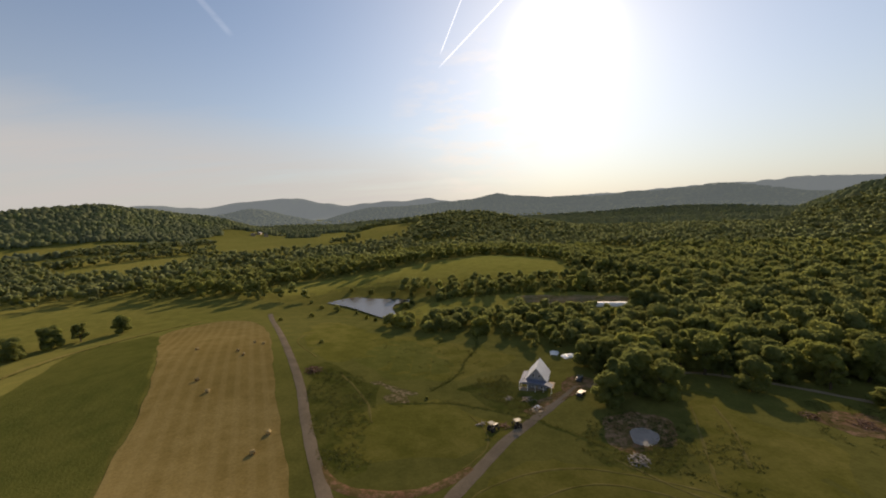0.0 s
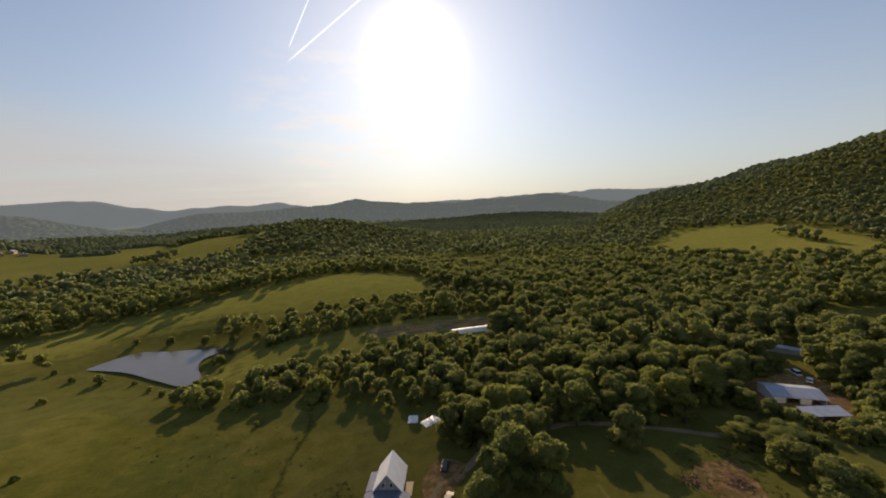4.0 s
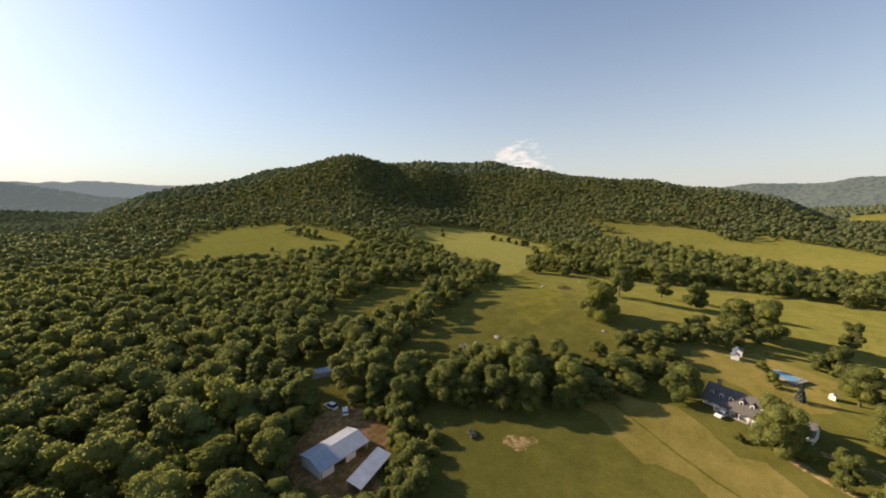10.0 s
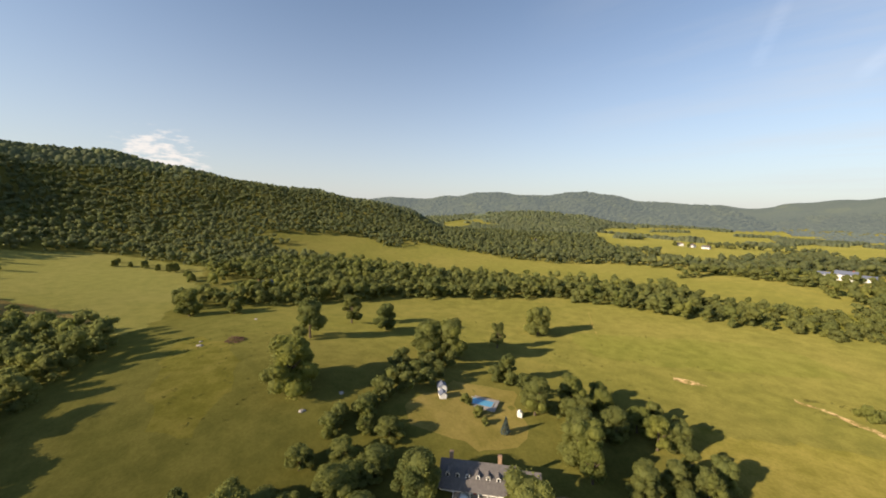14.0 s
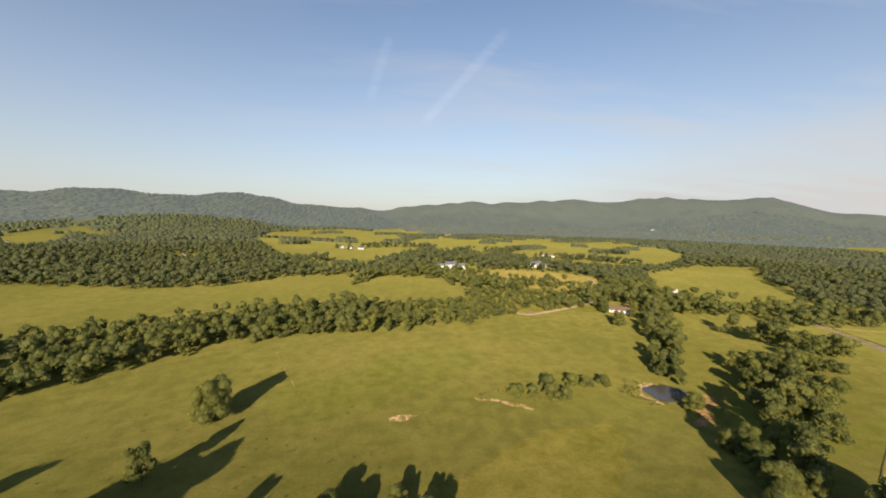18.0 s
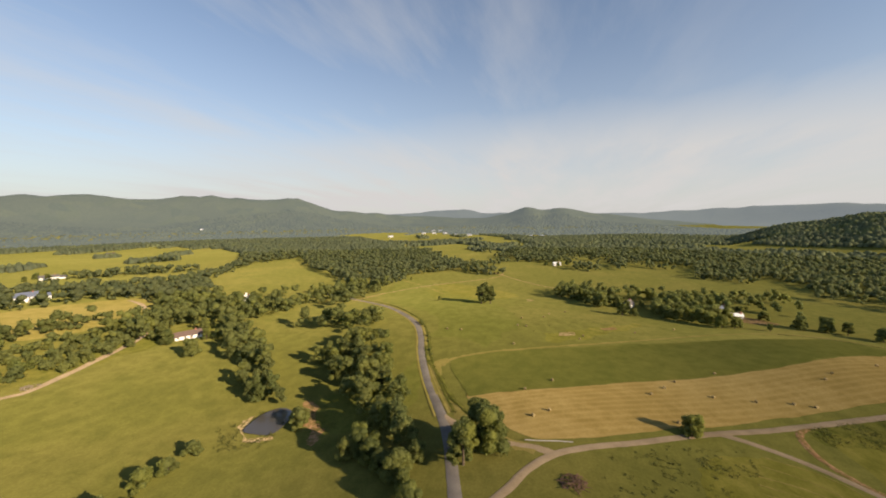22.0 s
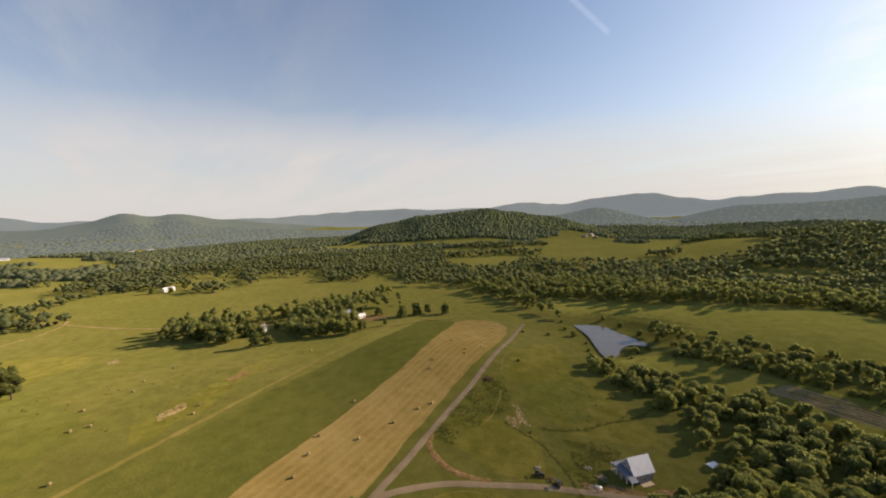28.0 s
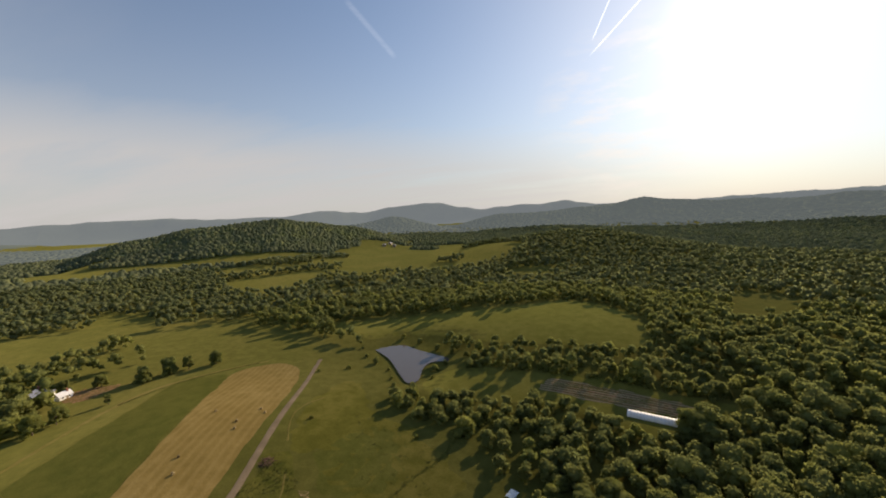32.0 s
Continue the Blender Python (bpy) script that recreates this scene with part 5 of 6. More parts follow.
bare("drive_end", [(21, 99), (29, 101), (39, 108), (46, 115), (42, 119), (33, 111), (25, 104)], M["soil"], "reddish trodden ground at the driveway's end", 0.17)
bare("pale_patch", [(-262, -57), (-262, -50), (-254, -50), (-251, -56)], M["sand"], "pale bare patch beside the lone tree")
bare("bare_scuff", [(-130, -26), (-139, -17), (-133, -15), (-125, -23)], M["sand"], "pale scuffed soil in the western pasture", 0.09)
bare("bare_scuff", [(-161, 6), (-172, 15), (-168, 18), (-159, 10)], M["soil"], "reddish scuffed soil in the western pasture", 0.09)
bare("red_bank", [(-257, 138), (-239, 156), (-231, 150), (-233, 131), (-244, 129)], M["soil"], "reddish bare bank by the farm trees", 0.08)
bare("red_scar", [(162, 77), (166, 75), (161, 71), (157, 74)], M["soil"], "reddish scar below the barn", 0.09)

# ---- hay bales ----
def bale_mesh():
    bm = tube([(0, -0.54, 0), (0, -0.49, 0), (0, -0.2, 0), (0, 0.2, 0), (0, 0.49, 0), (0, 0.54, 0)], [0.50, 0.58, 0.61, 0.60, 0.58, 0.50], 18)
    rng = random.Random(4)
    for v in bm.verts:
        v.co += Vector((rng.uniform(-0.03, 0.03), rng.uniform(-0.03, 0.03), rng.uniform(-0.03, 0.03)))
        v.co.z = max(v.co.z, -0.56)
    return bm


first = part("hay_bale", bale_mesh(), M["bale"])
tagged(first, "round tan hay bale lying on the stubble", "hay bale", "hay bales")
spots = [(-28, -42), (-8, -31), (-2, -37), (-41, 13), (-51, 21), (-61, 28), (-49, 40), (-17, 17), (-78, 51), (-51, 57), (-54, 72), (-54, 80), (-82, 99), (-90, 106), (-93, 135), (-89, 148), (-112, 138), (-42, -30), (-94, 150), (-88, 130)]
west = [(-94, -54), (-109, -93), (-108, -103), (-134, -55), (-135, -49), (-156, -54), (-189, -33), (-131, -9), (-172, -37), (-122, -12), (-183, 62), (-160, 30), (-209, -19), (29, 30), (24, 22)]
for k, (x, y) in enumerate(spots + west):
    m = pose(x, y, float(height(x, y)) + 0.60, 0, 0, (k * 67) % 180)
    if k == 0:
        first.matrix_basis = m
        continue
    ob = copy_thing(first, m)
    if k >= len(spots):
        tagged(ob, "round hay bale lying on the green pasture")

# ---- white farmhouse ----
def window(parent, x, y, z, wide, tall, side, name="window"):
    """A framed pane on a wall; side: the wall's outward axis."""
    ax, ay = (0.10, wide) if side in ("x", "-x") else (wide, 0.10)
    s = -1 if side[0] == "-" else 1
    w = part(name, box(ax, ay, tall, x, y, z), M["white"], parent, "white window frame")
    k = 0.035 * s
    across = side[-1] == "x"
    part("pane", box(0.08 if across else wide - 0.2, wide - 0.2 if across else 0.08, tall - 0.2, x + (k if across else 0), y + (0 if across else k), z + 0.1), M["glass"], w, "dark glass")
    return w


def seams(x0, z0, x1, z1, long, gap, parent, mat):
    """Raised seams of a metal roof slope."""
    n = max(2, int(long / gap))
    for i in range(n + 1):
        y = -long / 2 + long * i / n
        bm = prism([(x0, z0 + 0.02), (x1, z1 + 0.02), (x1, z1 + 0.09), (x0, z0 + 0.09)], 0.06, "y", y)
        part("roof_seam", bm, mat, parent)


house = thing("farmhouse", 25.5, 115, -24, "white two-storey farmhouse with a steep metal roof and porch", "house")
W, L, H, R = 6.8, 8.6, 3.9, 4.0
part("wall", prism([(-W / 2, -0.3), (W / 2, -0.3), (W / 2, H), (0, H + R - 0.1), (-W / 2, H)], L), M["shade_boards"], house, "white boarded walls with grey-blue shade painted in")
left, right = gable(W, L, H, R, 0.5)
for pts in (left, right):
    slab = part("roof", prism(pts, L + 1.0), M["metal"], house, "white metal roof slope")
    seams(pts[0][0], pts[3][1] - 0.06, pts[2][0], pts[2][1] - 0.02, L + 0.8, 1.1, slab, M["metal"])
for y, z0 in ((-L / 2 - 1.5, 0.0),):
    part("porch_roof", prism([(-W / 2 - 2.4, 2.9), (W / 2 + 2.4, 2.9), (W / 2 + 0.2, 3.7), (-W / 2 - 0.2, 3.7)], 3.0, "y", y), M["slate"], house, "dark porch roof across the gable")
part("porch_roof", prism([(-W / 2, 3.5), (-W / 2 - 2.4, 2.9), (-W / 2 - 2.4, 3.02), (-W / 2, 3.64)], L * 0.8, "y", -0.6), M["slate"], house, "grey side porch roof")
part("deck", box(2.2, 5.0, 0.5, W / 2 + 1.1, 0.5, -0.2), M["wood"], house, "pale wooden deck at the side")
part("porch_floor", box(W + 4.6, 3.0, 0.5, 0, -L / 2 - 1.5, -0.1), M["wood"], house)
for x in (-5.6, -2.8, 0.0, 2.8, 5.6):
    part("porch_post", box(0.18, 0.18, 2.6, x, -L / 2 - 2.7, 0.4), M["white"], house)
for y in (-3.2, 0.0, 3.2):
    part("porch_post", box(0.18, 0.18, 2.9, -W / 2 - 2.2, y, 0.0), M["white"], house)
    for s in (-1, 1):
        window(house, s * (W / 2 + 0.02), y, 1.0, 1.0, 1.1, "x" if s > 0 else "-x")
for x in (-2.0, 2.0):
    window(house, x, -L / 2 - 0.02, 1.0, 1.0, 1.5, "-y")
    window(house, x * 0.5, -L / 2 - 0.02, 4.4, 0.9, 1.3, "-y")
    window(house, x, L / 2 + 0.02, 1.2, 1.0, 1.5, "y")
part("door", box(1.0, 0.1, 2.1, 0, -L / 2 - 0.03, 0.4), M["wood"], house, "wooden front door")

house.scale = (0.96, 0.94, 1.0)

# ---- barn and sheds ----
barn = thing("barn", 164, 97.5, 52, "long low barn with pale metal roof and open bays", "barn")
L, W, H, R = 17.0, 11.0, 2.9, 1.3
part("back_wall", box(0.2, L, H, W / 2 - 0.1, 0, -0.3), M["white"], barn)
for s in (-1, 1):
    part("end_wall", prism([(-W / 2, -0.3), (W / 2, -0.3), (W / 2, H), (0, H + R - 0.15), (-W / 2, H)], 0.2, "y", s * (L / 2 - 0.1)), M["white"], barn, "white boarded end wall")
# floor coloured near black for the barn's inner shade
part("floor", box(W - 0.4, L - 0.4, 0.2, 0, 0, -0.15), M["dark"], barn)
for y in (-8.3, -4.3, -0.2, 3.8, 8.3):
    part("post", box(0.25, 0.25, H + 0.2, -W / 2 + 0.15, y, -0.3), M["wood"], barn)
for y, w in ((-2.2, 3.4), (6.0, 3.8)):
    part("front_panel", box(0.15, w, H + 0.1, -W / 2 + 0.1, y, -0.3), M["white"], barn, "white boarded front panel")
part("lintel", box(0.2, L, 0.5, -W / 2 + 0.12, 0, H - 0.5), M["white"], barn)
for pts in gable(W, L, H, R, 0.6):
    slab = part("roof", prism(pts, L + 1.0), M["barnroof"], barn, "pale metal roof slope with dull streaks")
    seams(pts[0][0], pts[3][1] - 0.06, pts[2][0], pts[2][1] - 0.02, L + 0.8, 1.4, slab, M["barnroof"])
barn.scale = (0.84, 0.88, 0.95)
shed = thing("lean_to_shed", 156.5, 86, 67, "open shed with a single grey metal roof slope", "shed")
slab = part("roof", prism([(-2.8, 2.3), (2.8, 3.3), (2.8, 3.45), (-2.8, 2.45)], 14.0), M["tin"], shed, "grey metal roof sheet")
for y in (-6.5, -2.2, 2.2, 6.5):
    for x, h in ((-2.5, 2.4), (2.5, 3.25)):
        part("post", box(0.2, 0.2, h + 0.3, x, y, -0.3), M["wood"], shed)
part("back_wall", box(0.12, 13.4, 3.3, 2.4, 0, -0.2), M["wood"], shed)
shed.scale = (0.78, 0.95, 0.9)
trailer = thing("long_shed", 210, 118.5, 22, "long narrow shed with a pale metal roof among the trees", "shed")
part("wall", box(3.6, 15.0, 2.6, 0, 0, -0.3), M["tin"], trailer)
for pts in gable(3.6, 15.0, 2.3, 0.6, 0.3):
    part("roof", prism(pts, 15.6), M["barnroof"], trailer, "pale metal roof slope")

# ---- grey-roofed country house ----
cottage = thing("country_house", 174.5, -21.5, -56, "long white house with grey-brown roof, dormers and chimneys", "house")
L, W, H, R = 22.0, 8.6, 3.2, 3.7
part("wall", prism([(-W / 2, -0.3), (W / 2, -0.3), (W / 2, H), (0, H + R - 0.15), (-W / 2, H)], L), M["white"], cottage, "white boarded walls")
part("roof", prism([(0, 6.9), (4.9, 2.75), (4.9, 2.95), (0, 7.15)], L + 0.8), M["shingle"], cottage, "grey-brown shingle slope")
part("roof", prism([(0, 6.9), (-6.7, 2.45), (-6.7, 2.63), (0, 7.15)], L + 0.8), M["shingle"], cottage, "grey-brown shingle slope that runs on over the porch")
for y in (-9.0, -6.2, -3.2, -0.2, 2.8, 5.8, 8.8):
    dormer = part("dormer", prism([(-2.4, 4.9), (-3.9, 4.35), (-3.9, 5.55), (-2.0, 5.6)], 1.15, "y", y), M["white"], cottage, "small white dormer")
    for s in (-1, 1):
        part("dormer_roof", prism([(y, 6.0), (y + s * 0.8, 5.42), (y + s * 0.8, 5.54), (y, 6.14)], 2.6, "x", -2.75), M["shingle"], dormer)
    part("dormer_gable", prism([(y - 0.57, 5.5), (y + 0.57, 5.5), (y, 5.98)], 0.12, "x", -3.84), M["white"], dormer)
    part("dormer_window", box(0.08, 0.66, 0.85, -3.92, y, 4.55), M["glass"], dormer, "dark dormer glass")
part("porch_floor", box(2.4, 13.0, 0.4, -W / 2 - 1.2, 0.5, -0.2), M["stone"], cottage)
for y in (-5.7, -3.2, -0.7, 1.8, 4.3, 6.7):
    part("column", tube([(-W / 2 - 2.1, y, -0.1), (-W / 2 - 2.1, y, 2.0), (-W / 2 - 2.1, y, 2.7)], [0.16, 0.14, 0.13], 10), M["white"], cottage, "white porch column")
for y in (-8.5, -4.5, -2.0, 3.0, 5.5, 9.0):
    window(cottage, -W / 2 - 0.02, y, 0.9, 1.0, 1.5, "-x")
for y in (-8, -3, 3, 8):
    window(cottage, W / 2 + 0.02, y, 0.9, 1.1, 1.4, "x")
part("door", box(0.1, 1.1, 2.1, -W / 2 - 0.04, 0.5, 0.2), M["red"], cottage, "front door under the porch")
for y, x in ((8.2, 0.6), (-6.5, 1.0)):
    part("chimney", merge(box(0.9, 1.1, 4.6, x, y, H + 1.0), box(1.1, 1.3, 0.25, x, y, H + 5.6)), M["tan_brick"], cottage, "tan brick chimney with a cap")
wing = part("wing", prism([(-3.4, -0.3), (3.4, -0.3), (3.4, 2.8), (0, 5.4), (-3.4, 2.8)], 7.5, "y", 0.0), M["white"], cottage, "lower garage wing")
wing.location = (0.6, -L / 2 - 3.8, 0)
for pts in gable(6.8, 7.5, 2.8, 2.7, 0.4):
    part("wing_roof", prism(pts, 8.0), M["shingle"], wing, "grey-brown shingle slope")
part("garage_door", box(0.08, 2.6, 2.2, -3.43, 0.0, 0.0), M["white"], wing)

cottage.scale = (0.82, 0.82, 0.86)
pool = thing("swimming_pool", 195.5, -50.5, 20, "rectangular blue swimming pool with pale stone coping and deck", "swimming pool", lift=0.12)
part("deck", box(15.0, 8.4, 0.35, 0, 0, -0.3, 0.03), M["stone"], pool, "grey stone deck round the pool")
part("coping", merge(box(12.2, 0.5, 0.16, 0, 2.45, 0.0), box(12.2, 0.5, 0.16, 0, -2.45, 0.0), box(0.5, 4.4, 0.16, 5.85, 0, 0.0), box(0.5, 4.4, 0.16, -5.85, 0, 0.0)), M["stone"], pool, "pale stone coping")
part("water", box(11.2, 4.4, 0.06, 0, 0, 0.05), M["poolwater"], pool, "clear blue water")
pool.scale = (0.86, 0.86, 1.0)
for x, y, s, lab in ((209, -46, 0.78, "small white garden shed with a dark roof"), (205.5, -42.5, 0.65, "low white pump shed beside the pool")):
    hut = thing("garden_shed", x, y, 55, lab, "shed", "garden sheds")
    part("wall", prism([(-1.8 * s, -0.2), (1.8 * s, -0.2), (1.8 * s, 2.3 * s), (0, 3.5 * s), (-1.8 * s, 2.3 * s)], 4.2 * s), M["white"], hut)
    for pts in gable(3.6 * s, 4.2 * s, 2.3 * s, 1.3 * s, 0.25, 0.12):
        part("roof", prism(pts, 4.6 * s), M["slate"], hut, "dark roof slope")
    part("door", box(0.9 * s, 0.08, 1.9 * s, 0, -2.12 * s, 0), M["wood"], hut)
spruce = tagged(new("blue_spruce"), "small bluish conifer on the lawn", "tree")
spruce.matrix_basis = pose(180, -43, float(height(180, -43)))
part("trunk", tube([(0, 0, -0.2), (0, 0, 1.5), (0, 0, 5.0)], [0.18, 0.13, 0.03], 7), M["bark"], spruce)
rng = np.random.default_rng(5)
k = rng.uniform(0, 1, 420)
a = rng.uniform(0, 6.28, 420)
r = (1.5 * (1 - k) + 0.08) * rng.uniform(0.7, 1.05, 420)
V = sprays(np.stack([r * np.cos(a), r * np.sin(a), 0.5 + 4.9 * k], -1), np.stack([np.cos(a), np.sin(a), 0 * a + 0.4], -1), 0.26, rng)
crown = new("crown", np_mesh("crown", V, np.arange(len(V)).reshape(-1, 4), M["conifer"]))
crown.parent = spruce

# ---- hoop house over the vegetable beds ----
tunnel = thing("hoop_house", 99.5, 215.5, -8, "long white plastic growing tunnel with bowed ribs", "greenhouse")
L, W, H = 27.0, 5.6, 2.3
arc = [(math.cos(t) * W / 2, math.sin(t) * H) for t in np.linspace(0, math.pi, 15)]
inner = [(x * 0.98, z * 0.98) for x, z in arc][::-1]
for i in range(18):
    y = -L / 2 + L * (i + 0.5) / 18
    bulge = bmesh.new()
    rows = []
    for dy, k in ((-0.5, 0.97), (-0.25, 1.03), (0.25, 1.03), (0.5, 0.97)):
        rows.append([bulge.verts.new((y + dy * L / 18, x * k, z * k - 0.1)) for x, z in arc])
    for p, q in zip(rows, rows[1:]):
        for j in range(len(arc) - 1):
            bulge.faces.new((p[j], p[j + 1], q[j + 1], q[j]))
    part("cover", bulge, M["plastic"], tunnel, "white plastic sheet panel")
for i in range(19):
    y = -L / 2 + L * i / 18
    part("rib", tube([(y, x * 0.985, z * 0.985 - 0.1) for x, z in arc], [0.04] * 15, 5), M["tin"], tunnel)
for s in (-1, 1):
    part("end_panel", prism([(x * 0.96, z * 0.96 - 0.1) for x, z in arc], 0.06, "x", s * (L / 2 - 0.05)), M["plastic"], tunnel, "white end panel")
for k in range(5):
    tagged(strip("bed_row", [(46 + k * 0.5, 232 + k * 2.7), (84, 226 + k * 3.0), (121, 221.5 + k * 1.8)], 0.9, M["sand"] if k % 2 else M["soil"], 0.26, 0.1), "raised row of the vegetable beds", "bed row", kind="structure")

# ---- scattered houses ----
def dwelling(name, x, y, turn, long, wide, wall, rise, walls, roof, label, wings=()):
    """A far house: walls, two roof slopes, windows on the long sides, a door, and lower wings at its ends."""
    root = thing(name, x, y, turn, label, "house" if name != "farm_shed" else "shed", "scattered houses")
    part("wall", prism([(-wide / 2, -1.0), (wide / 2, -1.0), (wide / 2, wall), (0, wall + rise - 0.15), (-wide / 2, wall)], long), walls, root)
    for pts in gable(wide, long, wall, rise, 0.5, 0.25):
        part("roof", prism(pts, long + 1.0), roof, root)
    count = max(2, int(long / 4))
    for s in (-1, 1):
        for i in range(count):
            y0 = -long / 2 + long * (i + 0.5) / count
            for z in ((1.0,) if wall < 4.5 else (1.0, 3.8)):
                window(root, s * (wide / 2 + 0.02), y0, z, 1.2, 1.5, "x" if s > 0 else "-x")
        part("door", box(0.12, 1.1, 2.1, s * (wide / 2 + 0.03), long * 0.08, 0.0), M["wood"], root)
    part("chimney", box(0.9, 0.9, rise + 1.6, 0.5, long * 0.3, wall), M["brick"], root)
    for y0, l2, w2 in wings:
        wing = part("wing", prism([(-w2 / 2, -1.0), (w2 / 2, -1.0), (w2 / 2, wall * 0.7), (0, wall * 0.7 + rise * 0.7), (-w2 / 2, wall * 0.7)], l2, "y", y0), walls, root)
        for pts in gable(w2, l2, wall * 0.7, rise * 0.7, 0.4, 0.25):
            part("wing_roof", prism(pts, l2 + 0.6, "y", y0), roof, wing)
    return root


dwelling("bungalow", -59, -292, 60, 17, 8.5, 2.8, 2.2, M["white"], M["redroof"], "low white bungalow with a brown roof")
dwelling("mansion", 62, -507, 80, 16, 11, 6.2, 3.4, M["white"], M["slate"], "large white country house with side wings", ((-16, 10, 8), (16, 10, 8)))
dwelling("manor_house", -82, -541, 75, 18, 10, 5.6, 4.0, M["white"], M["slate"], "white country house with a blue-grey roof", ((13, 9, 8),))
dwelling("farm_house", -215, -785, 70, 22, 10, 4.0, 3.0, M["white"], M["shingle"], "white farm house on an open rise", ((15, 9, 8),))
dwelling("farm_house", -595, -1298, 60, 24, 11, 4.0, 3.0, M["white"], M["shingle"], "white farm house far across the fields")
chapel = dwelling("chapel", -171, -351, 30, 8, 6, 3.6, 3.2, M["white"], M["white"], "small white building with a cupola")
part("cupola", merge(box(1.3, 1.3, 1.8, 0, 0, 6.2), prism([(-0.9, 8.0), (0.9, 8.0), (0, 9.6)], 1.8)), M["white"], chapel, "white roof cupola")
dwelling("farm_house", -270, 45, 60, 11, 8, 3.4, 3.4, M["white"], M["shingle"], "white gabled farm house among the trees")
dwelling("farm_house", -258, 122, 35, 10, 8, 5.6, 3.4, M["white"], M["slate"], "tall pale house behind dark trees", ((8, 6, 6),))
dwelling("farm_shed", -250, 132, 10, 7, 5, 2.6, 2.0, M["white"], M["metal"], "small white farm shed beside the crop")
dwelling("farm_house", -601, -23, 20, 14, 9, 3.6, 2.6, M["white"], M["metal"], "white house at the edge of the western fields")
dwelling("farm_house", 455, -80, 15, 15, 8, 3.6, 3.0, M["white"], M["slate"], "white house with a blue-grey roof in the trees")
for x, y, t in ((472, -1334, 70), (440, -1310, 50), (500, -1350, 85), (514, -692, 20), (928, -854, 40), (240, -842, 65), (262, -856, 40), (214, -828, 80), (-531, -1195, 75)):
    dwelling("farm_house", x, y, t, 13, 8, 3.4, 3.0, M["white"], M["shingle"], "small white house on the far farmland")
for x, y, t in ((-1809, -87, 20), (-1760, -140, 35), (-2036, -756, 25), (-2060, -690, 40), (-1990, -810, 15), (-1691, -522, 30), (-1700, -450, 10), (-1475, -794, 45), (-2454, -905, 30), (-2440, -840, 20), (-1729, -2327, 60)):
    dwelling("village_house", x, y, t, 24, 12, 5.0, 3.6, M["white"], M["tin"], "pale house of the distant village")
for x, y, t in ((-585, 1085, 30), (-560, 1110, 30), (-600, 1150, 15)):
    dwelling("farm_barn", x, y, t, 26, 12, 4.5, 3.5, M["wood"], M["slate"], "dark farm barn on the northern fields")

# shade trees round the nearer houses
rng = np.random.default_rng(31)
for hx, hy, r in ((62, -507, 24), (-82, -541, 24), (-215, -785, 26), (-59, -292, 17), (-171, -351, 13), (-270, 45, 12), (-258, 122, 13), (-601, -23, 20), (455, -80, 17), (240, -842, 30), (472, -1334, 40)):
    for k in range(4):
        a = k * 1.57 + rng.uniform(-0.5, 0.5)
        plant(MODELS[k % 6], hx + r * math.cos(a), hy + r * math.sin(a), rng.uniform(0.5, 0.8), "rounded shade tree beside a farm house", "yard trees")
for x, y, s in ((659, 81, 0.45), (654, -4, 0.4), (628, -23, 0.45), (587, -38, 0.5), (575, -40, 0.6), (522, -41, 0.55), (639, 376, 0.6), (632, 324, 0.9), (618, 318, 0.8), (527, 241, 0.5), (470, 268, 0.4), (722, 387, 0.5), (-33, -255, 0.8), (-46, -300, 0.9), (-259, -724, 0.8), (-430, -239, 0.5), (-364, -235, 0.4), (-203, -139, 0.3)):
    plant(MODELS[int(abs(x)) % 6], x, y, s, "small dark tree dotted on the pasture", "dotted trees")

# ---- vehicles and machines ----
def car(x, y, turn, paint, label, tall=1.45, long=4.6):
    root = thing("car", x, y, turn, label, "car", "parked vehicles")
    w, l = 1.8, long / 2
    part("body", prism([(-l, 0.35), (l, 0.35), (l, 0.75), (l * 0.55, 0.92), (-l, 0.95)], w), paint, root)
    cab = part("cabin", prism([(-l * 0.9, 0.93), (l * 0.5, 0.93), (l * 0.15, tall), (-l * 0.75, tall)], w * 0.86), M["glass"], root, "dark glazed cabin")
    part("roof", prism([(-l * 0.76, tall - 0.02), (l * 0.16, tall - 0.02), (l * 0.12, tall + 0.06), (-l * 0.72, tall + 0.06)], w * 0.87), paint, cab)
    for sx in (-0.62, 0.62):
        for sy in (-1, 1):
            t = part("wheel", wheel(0.34, 0.22, l * sx, sy * w * 0.46, 0.34), M["rubber"], root, "black tyre")
            part("rim", wheel(0.19, 0.24, l * sx, sy * w * 0.47, 0.34, 10), M["tin"], t)
    for sy in (-0.6, 0.6):
        part("headlight", box(0.06, 0.35, 0.15, l, sy, 0.62), M["plastic"], root)
    return root


